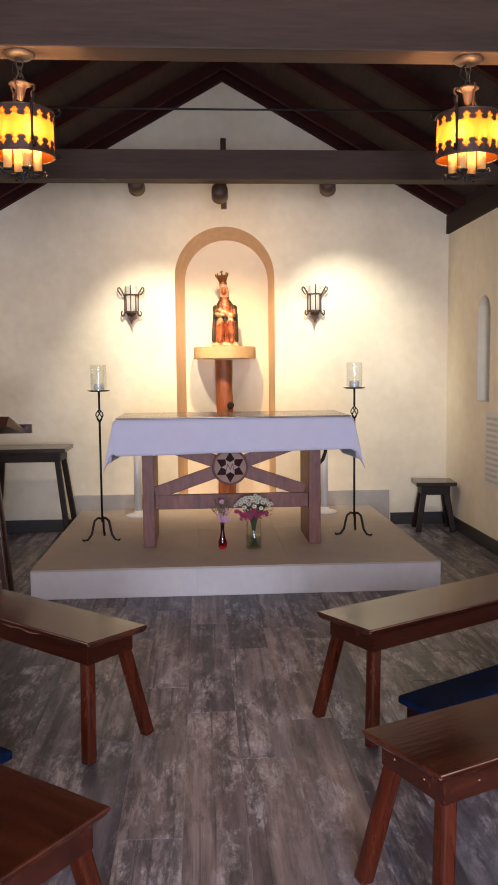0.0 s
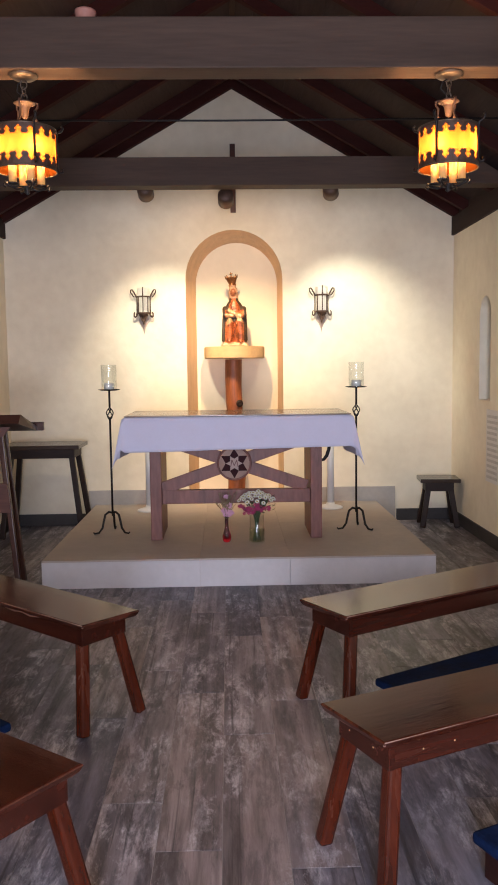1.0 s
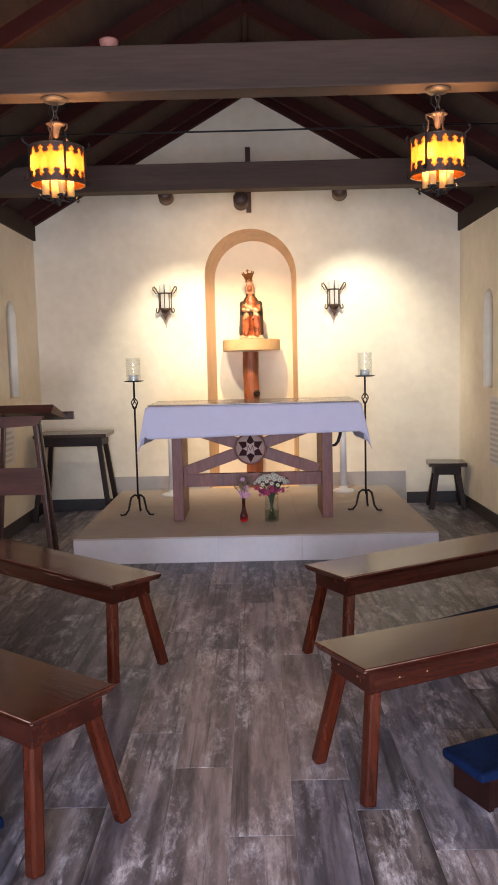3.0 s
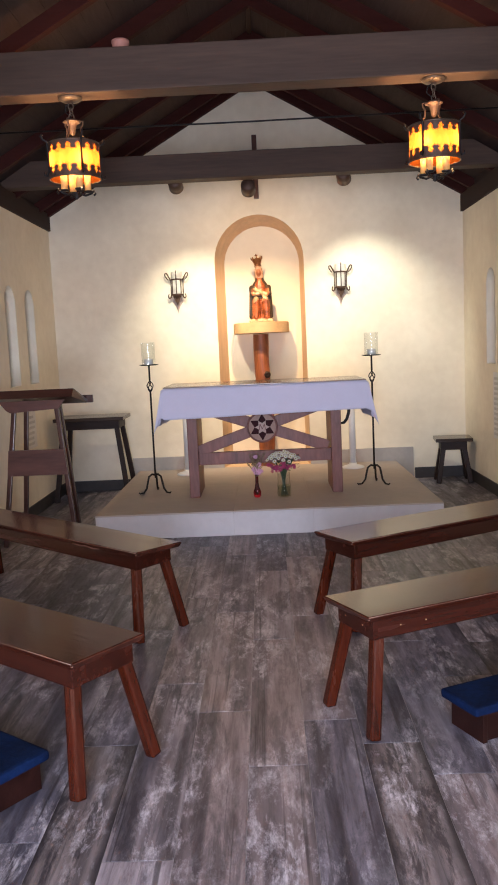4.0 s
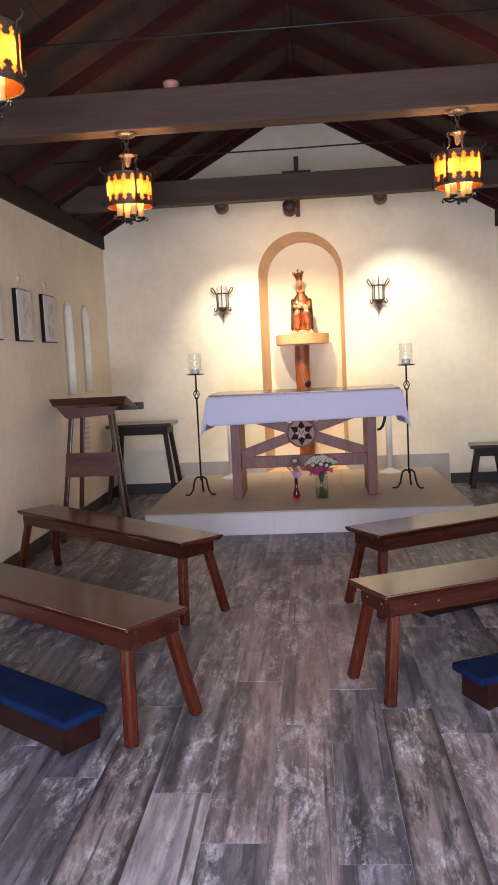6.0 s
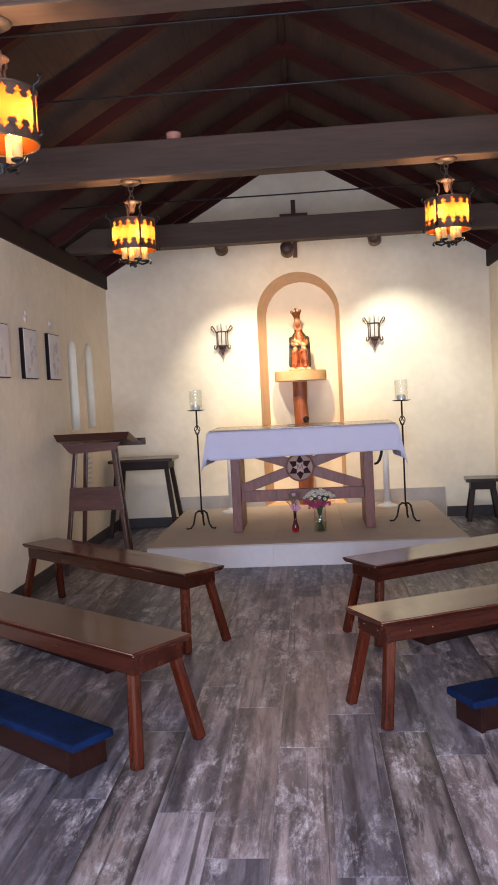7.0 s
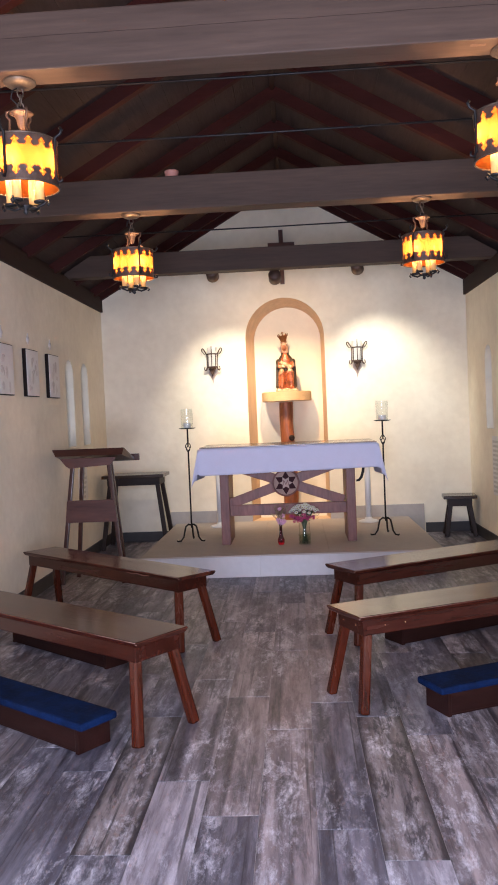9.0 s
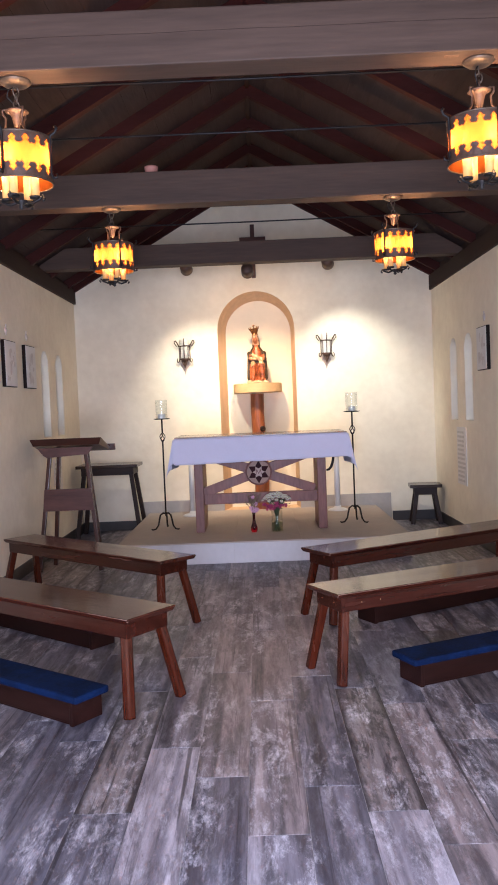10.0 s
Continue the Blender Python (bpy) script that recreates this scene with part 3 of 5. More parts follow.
# ---- benches and kneelers ----


def bench(corner, angle, length, width, flip, label, skew=0.0, plugged=False):
    """A plank bench: its seat's near corner on the aisle's camera side, the angle it runs at, its length and width."""
    a = radians(angle)
    side = 1 if flip else -1
    near = (corner[0] + side * math.sin(a) * width / 2, corner[1] - side * math.cos(a) * width / 2)
    th = thing("bench", pose(near[0], near[1], 0, 0, 0, angle), label, "bench", "benches facing the altar")
    h, w = 0.448, width / 2
    back = -side * w
    rim = [(0.0, side * w), (length, side * w), (length, back), (-skew, back)]
    mid = Vector((length / 2, 0, 0))
    bm = bmesh.new()
    rings = []
    for z, inset in ((h - 0.026, 0.012), (h - 0.020, 0.007), (h - 0.006, 0.0), (h - 0.002, 0.0012), (h, 0.005)):
        rings.append([bm.verts.new((x + (inset if x < mid.x else -inset), y - math.copysign(inset, y), z)) for x, y in rim])
    for lo, hi in zip(rings, rings[1:]):
        for k in range(4):
            bm.faces.new((lo[k], lo[(k + 1) % 4], hi[(k + 1) % 4], hi[k]))
    bm.faces.new(rings[0][::-1])
    bm.faces.new(rings[-1])
    part("seat", bm, BENCH, th)
    for s in (-1, 1):
        bm = bmesh.new()
        box(bm, 0.05, length - 0.05, s * (w - 0.035) - 0.011, s * (w - 0.035) + 0.011, h - 0.098, h - 0.027, 0.003)
        part("side_apron", bm, APRON, th)
    for x in (0.045, length - 0.045):
        bm = bmesh.new()
        box(bm, x - 0.011, x + 0.011, -w + 0.024, w - 0.024, h - 0.1, h - 0.0275, 0.003)
        part("end_apron", bm, APRON, th)
    for x, dx in ((0.072, -0.072), (length - 0.072, 0.072)):
        for s in (-1, 1):
            lo, hi = Vector((x + dx, s * (w + 0.012), 0.0)), Vector((x, s * (w - 0.058), h - 0.03))
            bm = bmesh.new()
            bar(bm, lo, hi, 0.043, 0.043, 0.009, (1, 0, 0))
            leg = part("leg", bm, LEG, th)
            u = (hi - lo).normalized()
            q = (Vector((1, 0, 0)) - u * u.x).normalized()
            off = q * -0.0186 + u.cross(q) * (0.0186 if flip else -0.0186)
            # Thin pale tube on one arris: its rub and bright highlight as geometry.
            bm = bmesh.new()
            tube(bm, [lo.lerp(hi, t) + off for t in (0.04, 0.2, 0.32, 0.45, 0.6, 0.72, 0.86, 0.97)], [0.0004, 0.0010, 0.0009, 0.0011, 0.0008, 0.0010, 0.0011, 0.0004], 5)
            part("worn_edge", bm, EDGE_TAN, leg, "pale rubbed arris with its highlight built in")
    # Seat edge gets a pale tube too, standing in for its glint.
    bm = bmesh.new()
    e = side * (w - 0.0012)
    tube(bm, [(length * t, e, h - 0.0030) for t in (0.002, 0.05, 0.12, 0.16, 0.2, 0.27, 0.31, 0.4)], [0.0018, 0.0009, 0.0014, 0.0004, 0.0004, 0.0013, 0.0004, 0.0004], 5)
    part("worn_edge", bm, EDGE_TAN, th, "pale rubbed seat edge with its glint built in")
    # Small pale tan bead set at the seat's near corner.
    bm = bmesh.new()
    lathe(bm, [(0.0, 0.001), (0.003, 0.002), (0.005, 0.006), (0.003, 0.010), (0.0, 0.011)], 10)
    part("worn_corner", bm, EDGE_TAN, th, "pale bead at the near corner of the seat", at=pose(0.006, side * (w - 0.006), h - 0.016))
    plugs = []
    if plugged:
        plugs = [pose(x, side * (w - 0.0235), h - 0.06, 90 * side * -1, 0, 0) for x in (0.15, 0.26)]
        plugs += [pose(0.0335, y, h - 0.062, 0, -90, 0) for y in (-w * 0.35, w * 0.45)]
    for m in plugs:
        bm = bmesh.new()
        lathe(bm, [(0.0, 0.0013), (0.0020, 0.001), (0.0028, 0.0)], 8)
        part("screw_plug", bm, SHELF, th, "pale filled screw hole", at=m)
    if "chipped" in label:
        bm = bmesh.new()
        tube(bm, [(0.28, w - 0.004, h - 0.020), (0.34, w - 0.001, h - 0.024), (0.40, w - 0.002, h - 0.018), (0.45, w - 0.001, h - 0.022), (0.52, w - 0.004, h - 0.021)], [0.0006, 0.0036, 0.0022, 0.0042, 0.0006], 6)
        part("chip", bm, RAWWOOD, th, "pale splintered chip in the edge")
    return th


BW = "red-brown varnished plank bench with splayed legs, set askew"
bench((-0.399, 3.402), 139.5, 1.755, 0.28, True, BW + ", its edge chipped", 0.025)
bench((-0.386, 2.042), 143.3, 1.78, 0.318, True, BW)
bench((0.643, 3.450), 29.5, 1.78, 0.307, False, BW, 0.015)
bench((0.584, 2.368), 24.6, 1.70, 0.299, False, BW, 0.015, True)


def kneeler(near, angle, length, label):
    th = thing("kneeler", pose(near[0], near[1], 0, 0, 0, angle), label, "kneeler", "kneelers behind the benches")
    bm = bmesh.new()
    box(bm, 0.05, length - 0.05, -0.075, 0.075, 0.0, 0.012, 0.002)
    for s in (-1, 1):
        box(bm, 0.05, length - 0.05, s * 0.075 - 0.01, s * 0.075 + 0.01, 0.012, 0.108, 0.003)
    part("body", bm, KNEEL, th)
    for x in (0.05, length - 0.05):
        bm = bmesh.new()
        box(bm, x - 0.01, x + 0.01, -0.088, 0.088, 0.0, 0.107, 0.003)
        part("end_board", bm, KNEEL, th)
    bm = bmesh.new()
    box(bm, 0, length, -0.1, 0.1, 0.108, 0.142, 0.012)
    part("cushion", bm, BLUE, th, "royal blue padded velvet cushion")
    return th


KN = "low dark wood kneeler with a royal blue cushion"
kneeler((-0.55, 2.015), 144, 1.25, KN)
kneeler((-0.70, 3.15), 141, 1.05, KN)
kneeler((0.890, 2.366), 24.5, 1.2, KN)
kneeler((0.83, 3.49), 30, 1.2, KN)

# ---- altar ----
altar = thing("altar_table", pose(0.24, 6.15, DZ), "plum-brown wooden altar table with crossed braces and a star rosette", "altar")
ATOP = 0.905
bm = bmesh.new()
box(bm, -0.80, 0.82, -0.07, 0.62, ATOP - 0.05, ATOP, 0.006)
part("tabletop", bm, ALTAR, altar)
for x in (-0.595, 0.58):
    bm = bmesh.new()
    box(bm, x - 0.042, x + 0.042, 0, 0.5, 0.0, ATOP - 0.051, 0.006)
    part("leg_panel", bm, ALTAR, altar)
bm = bmesh.new()
box(bm, -0.552, 0.537, 0.035, 0.085, 0.263, 0.365, 0.004)
part("rail", bm, ALTAR, altar)
for s in (-1, 1):
    bm = bmesh.new()
    bar(bm, (s * 0.535 - 0.018, 0.06 + s * 0.012, 0.378), (-s * 0.60 - 0.018, 0.06 + s * 0.012, 0.768), 0.092, 0.022, 0.004, (0, 0, 1))
    part("brace", bm, ALTAR, altar)
ros = (-0.02, 0.012, 0.562)
bm = bmesh.new()
lathe(bm, [(0.0, -0.012), (0.118, -0.012), (0.118, 0.0), (0.112, 0.006), (0.0, 0.006)], 48)
rosette = part("rosette", bm, ALTAR_LIGHT, altar, "round carved medallion with a star and a letter M", at=pose(*ros, 90, 0, 0))
bm = bmesh.new()
lathe(bm, [(0.112, -0.01), (0.127, -0.01), (0.127, 0.008), (0.12, 0.013), (0.112, 0.008), (0.112, -0.01)], 48)
part("rim", bm, ALTAR, rosette)
for k in range(6):
    bm = bmesh.new()
    a = radians(60 * k + 30)
    pts = [(0.110 * math.cos(a), 0.110 * math.sin(a)), (0.064 * math.cos(a + 0.515), 0.064 * math.sin(a + 0.515)), (0.026 * math.cos(a), 0.026 * math.sin(a)), (0.064 * math.cos(a - 0.515), 0.064 * math.sin(a - 0.515))]
    slab(bm, pts, "z", 0.0065, 0.010)
    part("star_point", bm, ALTAR_DARK, rosette, "dark inlaid star point")
bm = bmesh.new()
pts = [((0.060 if k % 2 == 0 else 0.034) * math.cos(radians(30 * k)), (0.060 if k % 2 == 0 else 0.034) * math.sin(radians(30 * k))) for k in range(12)]
slab(bm, pts, "z", 0.0105, 0.014)
part("inner_star", bm, ALTAR_LIGHT, rosette, "pale inlaid inner star")
bm = bmesh.new()
for a, b in (((-0.026, -0.024), (-0.018, 0.026)), ((-0.018, 0.026), (0.0, -0.016)), ((0.0, -0.016), (0.018, 0.026)), ((0.018, 0.026), (0.026, -0.024))):
    bar(bm, (*a, 0.0135), (*b, 0.0135), 0.0065, 0.003, 0.0)
part("letter", bm, ALTAR, rosette, "carved capital letter M")


def tablecloth():
    """A linen cloth: flat on the top, hanging at front, back and ends with drooping folded corners."""
    bm = bmesh.new()
    nx, ny = 96, 56
    hx, y0, y1 = 0.822, -0.085, 0.635
    drop_f, drop_s = 0.235, 0.29
    grid = []
    for i in range(nx + 1):
        row = []
        u = -(hx + drop_s) + 2 * (hx + drop_s) * i / nx
        for j in range(ny + 1):
            v = (y0 - drop_f) + (y1 - y0 + 2 * drop_f) * j / ny
            ox = max(0.0, abs(u) - hx)
            oy = max(0.0, y0 - v, v - y1)
            x = max(-hx, min(hx, u))
            y = max(y0, min(y1, v))
            sx, sy = (1 if u > 0 else -1), (1 if v > y1 else -1)
            d = max(ox, oy) if min(ox, oy) < 1e-6 else math.hypot(ox, oy)
            z = 0.004 - d * (1 - 0.07 * u if oy > 0 and ox == 0 else 1)
            if ox > 0:
                x += sx * (0.006 + 0.03 * ox + 0.012 * math.sin(9 * y + 2) * ox / drop_s)
            if oy > 0:
                y += sy * (0.010 + 0.03 * oy + 0.008 * math.sin(7 * x + 1.3 * math.sin(3 * x)) * oy / drop_f)
            if ox > 0 and oy > 0:
                f = min(ox / drop_s, oy / drop_f)
                x += sx * 0.05 * f
                y += sy * 0.04 * f
                z += 0.02 * f
            row.append(bm.verts.new((x, y, z + 0.0015 * noise.noise(Vector((u * 5, v * 5, 0))))))
        grid.append(row)
    for i in range(nx):
        for j in range(ny):
            bm.faces.new((grid[i][j], grid[i + 1][j], grid[i + 1][j + 1], grid[i][j + 1])).smooth = True
    ob = part("tablecloth", bm, CLOTH)
    so = ob.modifiers.new("thickness", "SOLIDIFY")
    so.thickness, so.offset = 0.003, 1
    ob.matrix_world = pose(0.25, 6.15, DZ + ATOP)
    tagged(ob, "plain white linen cloth draped over the altar, corners hanging low", "tablecloth")


tablecloth()

bm = bmesh.new()
box(bm, -0.815, 0.815, -0.078, 0.63, 0.0, 0.008, 0.002)
ob = part("table_cover", bm, COVER)
ob.matrix_world = pose(0.25, 6.15, DZ + ATOP + 0.0085)
tagged(ob, "thin glossy tan protective sheet on the altar cloth", "table cover")


def candlestand(x, y, turn):
    th = thing("candle_stand", pose(x, y, DZ, 0, 0, turn), "tall black wrought iron candle stand with a glass cylinder", "candle stand", "candle stands flanking the altar")
    bm = bmesh.new()
    tube(bm, [(0, 0, 0.13), (0, 0, 0.87)], 0.008)
    tube(bm, [(0, 0, 0.97), (0, 0, 1.098)], 0.008)
    part("stem", bm, IRON, th)
    bm = bmesh.new()
    for k in range(4):
        a0 = math.pi / 2 * k
        tube(bm, [(0.027 * math.sin(math.pi * t / 10) * math.cos(a0 + 2.6 * t / 10), 0.027 * math.sin(math.pi * t / 10) * math.sin(a0 + 2.6 * t / 10), 0.87 + 0.1 * t / 10) for t in range(11)], 0.0045, 6)
    part("twisted_knot", bm, IRON, th, "open twisted basket knot")
    for k in range(3):
        a = radians(120 * k)
        prof = [(0.0, 0.155), (0.03, 0.165), (0.06, 0.145), (0.072, 0.10), (0.085, 0.045), (0.115, 0.010), (0.15, 0.008), (0.158, 0.018)]
        bm = bmesh.new()
        tube(bm, [(r * math.cos(a), r * math.sin(a), z) for r, z in prof], [0.009, 0.009, 0.009, 0.009, 0.0085, 0.008, 0.007, 0.006])
        part("foot", bm, IRON, th)
    bm = bmesh.new()
    lathe(bm, [(0.0, 1.096), (0.06, 1.096), (0.082, 1.103), (0.082, 1.106), (0.06, 1.1), (0.0, 1.1)], 28)
    part("drip_plate", bm, IRON, th)
    bm = bmesh.new()
    lathe(bm, [(0.057, 1.101), (0.058, 1.29)], 32)
    part("glass_cylinder", bm, CLEAR, th, "clear glass hurricane cylinder")
    bm = bmesh.new()
    lathe(bm, [(0.0, 1.101), (0.037, 1.101), (0.037, 1.15), (0.030, 1.153), (0.0, 1.150)], 24)
    part("candle", bm, FROST, th, "short white candle")


candlestand(-0.722, 6.47, 90)
candlestand(1.164, 6.47, 75)


def pedestal(x, y):
    th = thing("pedestal_stand", pose(x, y, DZ), "slim white metal stand with a round foot behind the altar", "stand", "white stands behind the altar")
    bm = bmesh.new()
    lathe(bm, [(0.0, 0.0), (0.11, 0.0), (0.11, 0.008), (0.09, 0.018), (0.04, 0.03), (0.035, 0.05), (0.0, 0.05)], 32)
    part("base", bm, WHITE_METAL, th)
    bm = bmesh.new()
    lathe(bm, [(0.0, 0.05), (0.031, 0.05), (0.031, 0.72), (0.0, 0.72)], 24)
    part("column", bm, WHITE_METAL, th)
    bm = bmesh.new()
    lathe(bm, [(0.0, 0.72), (0.05, 0.725), (0.085, 0.745), (0.085, 0.755), (0.0, 0.755)], 28)
    part("top", bm, WHITE_METAL, th)


pedestal(-0.53, 7.42)
pedestal(1.085, 7.42)

bm = bmesh.new()
tube(bm, [(0.068, 0, 0.345), (0.067, 0, 0.16), (0.058, 0, 0.09), (0.040, 0, 0.035), (0.016, 0, 0.006), (-0.012, 0, 0.0)], [0.013, 0.013, 0.014, 0.014, 0.013, 0.010])
ob = part("iron_hook", bm, IRON)
ob.matrix_world = pose(0.925, 6.715, 0.70)
tagged(ob, "black curved iron hook under the altar's edge", "hook")

# ---- niche: log pedestal, shelf, statue ----
log = thing("log_pedestal", pose(0.245, 7.82, DZ), "knotty pine log post carrying a rounded pine shelf", "pedestal")
bm = bmesh.new()
prof = []
for k in range(29):
    z = 1.335 * k / 28
    prof.append((0.078 + 0.004 * math.sin(5 * z), z))
lathe(bm, prof, 28)
for v in bm.verts:
    n = noise.noise(v.co * 5)
    v.co.x = v.co.x * (1 + 0.09 * n) + 0.012 * math.sin(4.2 * v.co.z)
    v.co.y *= 1 + 0.09 * n
    knot_gap = (v.co - Vector((0.045, -0.07, 0.93))).length
    v.co += Vector((0.4, -0.9, 0)) * 0.018 * math.exp(-(knot_gap / 0.05) ** 2)
part("post", bm, PILLAR, log)
bm = bmesh.new()
lathe(bm, [(0.0, 0.002), (0.014, 0.010), (0.026, 0.008), (0.034, -0.004)], 14)
part("knot", bm, STOOLWOOD, log, "dark round branch knot", at=pose(0.042, -0.094, 0.93, 90, 0, 12))
bm = bmesh.new()
pts = [(0.28 * math.cos(math.pi + math.pi * k / 28), 0.02 + 0.25 * math.sin(math.pi + math.pi * k / 28)) for k in range(29)] + [(0.28, 0.15), (-0.28, 0.15)]
slab(bm, pts, "z", 1.345, 1.452)
bmesh.ops.bevel(bm, geom=[e for e in bm.edges if abs(e.verts[0].co.z - e.verts[1].co.z) < 1e-5 and len(e.link_faces) == 2 and e.calc_face_angle(0) > 1], offset=0.006, segments=2, affect="EDGES")
part("shelf", bm, SHELF, log, "thick pale pine half-round shelf")


def ellipsoid(bm, c, r, idx=0, turn=0.0, n=14):
    res = bmesh.ops.create_uvsphere(bm, u_segments=n + 4, v_segments=n, radius=1.0)
    bmesh.ops.transform(bm, verts=res["verts"], matrix=Matrix.Translation(c) @ Matrix.Rotation(turn, 4, "Y") @ Matrix.Diagonal((*r, 1)))
    for f in {f for v in res["verts"] for f in v.link_faces}:
        f.material_index, f.smooth = idx, True


def statue():
    """A carved seated figure in a mantle, a bundle across its lap, under a tall crown: one fused carving."""
    bm = bmesh.new()

    def loft(rings, n=28):
        loops = []
        for cx, cy, z, rx, ry in rings:
            loops.append([bm.verts.new((cx + rx * math.cos(2 * math.pi * k / n), cy + ry * math.sin(2 * math.pi * k / n), z)) for k in range(n)])
        for a, b in zip(loops, loops[1:]):
            for k in range(n):
                bm.faces.new((a[k], a[(k + 1) % n], b[(k + 1) % n], b[k]))
        bm.faces.new(loops[0][::-1])
        bm.faces.new(loops[-1])

    def limb(a, b, ra, rb):
        a, b = Vector(a), Vector(b)
        pts = [a.lerp(b, t / 6) for t in range(7)]
        tube(bm, pts, [ra + (rb - ra) * t / 6 for t in range(7)], 14)
        for p, r in ((a, ra), (b, rb)):
            ellipsoid(bm, p, (r, r, r), 0, 0.0, 10)

    box(bm, -0.122, 0.122, -0.085, 0.07, 0.0, 0.022, 0.006)
    box(bm, -0.105, 0.105, -0.075, 0.06, 0.020, 0.040, 0.005)
    # mantle over the seat and shoulders, chest, veil and head
    loft([(0, 0.005, 0.036, 0.096, 0.052), (0, 0.005, 0.12, 0.090, 0.050), (0, 0.005, 0.22, 0.096, 0.050), (0, 0.008, 0.28, 0.100, 0.048), (0, 0.008, 0.34, 0.094, 0.044), (-0.001, 0.006, 0.385, 0.070, 0.038), (-0.004, 0.004, 0.42, 0.044, 0.034), (-0.007, 0.0, 0.455, 0.044, 0.036), (-0.009, -0.002, 0.495, 0.045, 0.038), (-0.011, -0.002, 0.532, 0.036, 0.034), (-0.012, -0.002, 0.555, 0.020, 0.022)])
    loft([(0, -0.02, 0.22, 0.070, 0.045), (0, -0.022, 0.30, 0.062, 0.040), (-0.002, -0.018, 0.37, 0.050, 0.034), (-0.006, -0.014, 0.42, 0.026, 0.026)], 22)
    ellipsoid(bm, (-0.010, -0.026, 0.492), (0.026, 0.026, 0.036))
    ellipsoid(bm, (-0.010, -0.052, 0.486), (0.005, 0.006, 0.010))
    # knees, shins and the gown between them
    for sx in (-1, 1):
        limb((sx * 0.040, -0.01, 0.235), (sx * 0.046, -0.070, 0.225), 0.040, 0.036)
        limb((sx * 0.046, -0.070, 0.220), (sx * 0.052, -0.068, 0.060), 0.036, 0.028)
        limb((sx * 0.050, -0.075, 0.052), (sx * 0.052, -0.100, 0.046), 0.018, 0.014)
        for dx, top in ((0.018, 0.20), (0.078, 0.215)):
            limb((sx * dx, -0.050, top), (sx * (dx + 0.006), -0.056, 0.046), 0.012, 0.018)
        limb((sx * 0.090, -0.005, 0.33), (sx * 0.102, -0.020, 0.06), 0.016, 0.020)
    # arms and the bundle that they hold
    limb((-0.082, -0.01, 0.345), (-0.088, -0.050, 0.285), 0.026, 0.024)
    limb((-0.088, -0.050, 0.285), (-0.020, -0.086, 0.278), 0.024, 0.015)
    limb((0.080, -0.01, 0.345), (0.088, -0.050, 0.280), 0.026, 0.024)
    limb((0.088, -0.050, 0.280), (0.030, -0.088, 0.262), 0.024, 0.015)
    limb((-0.045, -0.078, 0.318), (0.050, -0.080, 0.272), 0.022, 0.026)
    ellipsoid(bm, (-0.056, -0.076, 0.330), (0.022, 0.022, 0.024))
    limb((0.050, -0.080, 0.270), (0.016, -0.098, 0.200), 0.018, 0.010)
    # crown, leaning with the head
    lean = Matrix.Translation((-0.014, 0, 0.548)) @ Matrix.Rotation(radians(-7), 4, "Y")
    old = set(bm.verts)
    loft([(0, 0, 0.0, 0.034, 0.034), (0, 0, 0.014, 0.036, 0.036), (0, 0, 0.022, 0.031, 0.031), (0, 0, 0.050, 0.042, 0.042), (0, 0, 0.078, 0.054, 0.054), (0, 0, 0.084, 0.050, 0.050)], 24)
    for k in range(8):
        q = math.pi / 4 * k
        limb((0.050 * math.cos(q), 0.050 * math.sin(q), 0.078), (0.056 * math.cos(q), 0.056 * math.sin(q), 0.100), 0.008, 0.0055)
    limb((0, 0, 0.08), (0, 0, 0.128), 0.006, 0.005)
    limb((-0.013, 0, 0.116), (0.013, 0, 0.116), 0.005, 0.005)
    bmesh.ops.transform(bm, verts=[v for v in bm.verts if v not in old], matrix=lean)
    # carved folds
    for v in bm.verts:
        if 0.045 < v.co.z < 0.40:
            v.co += Vector((v.co.x, v.co.y, 0)).normalized() * 0.0035 * math.sin(13 * math.atan2(v.co.y, v.co.x) + 9 * v.co.z)
    raw = part("statue", bm, STATUE)
    fuse = raw.modifiers.new("fuse", "REMESH")
    fuse.mode, fuse.voxel_size, fuse.use_smooth_shade = "VOXEL", 0.0042, True
    bpy.context.view_layer.update()
    me = bpy.data.meshes.new_from_object(raw.evaluated_get(bpy.context.evaluated_depsgraph_get()))
    raw.modifiers.clear()
    raw.data = me
    me.materials.clear()
    for m in (STATUE, STATUE_ROBE, STATUE_GOLD, STATUE_SKIN, STATUE_CROWN, STATUE_VEIL):
        me.materials.append(m)
    for f in me.polygons:
        c = f.center
        veil = math.hypot((c.x + 0.010) / 0.030, (c.z - 0.488) / 0.046)
        idx = 0
        if c.z > 0.556:
            idx = 4
        elif c.z < 0.036:
            idx = 2
        elif c.z > 0.44:
            idx = 3 if c.y < -0.030 and veil < 0.85 else 5 if c.y < -0.012 else 1
        elif c.y > -0.028 or abs(c.x) > 0.086 or (abs(c.x) > 0.052 and c.z > 0.335):
            idx = 1
        elif 0.225 < c.z < 0.262 and c.y > -0.09:
            idx = 1
        elif c.y < -0.066 and 0.185 < c.z < 0.352 and abs(c.x) < 0.075 and c.z > 0.245 - 0.6 * abs(c.x - 0.02):
            idx = 2
        f.material_index = idx
    raw.matrix_world = pose(0.25, 7.80, DZ + 1.453)
    tagged(raw, "small carved wooden seated statue with a gilt crown", "statue")


statue()

# wall cross, spotlights, sconces
cross = thing("wall_cross", pose(0.25, YN - 0.022, 2.845), "plain dark wooden cross on the gable wall", "cross")
bm = bmesh.new()
box(bm, -0.024, 0.024, -0.02, 0.02, 0, 0.602, 0.004)
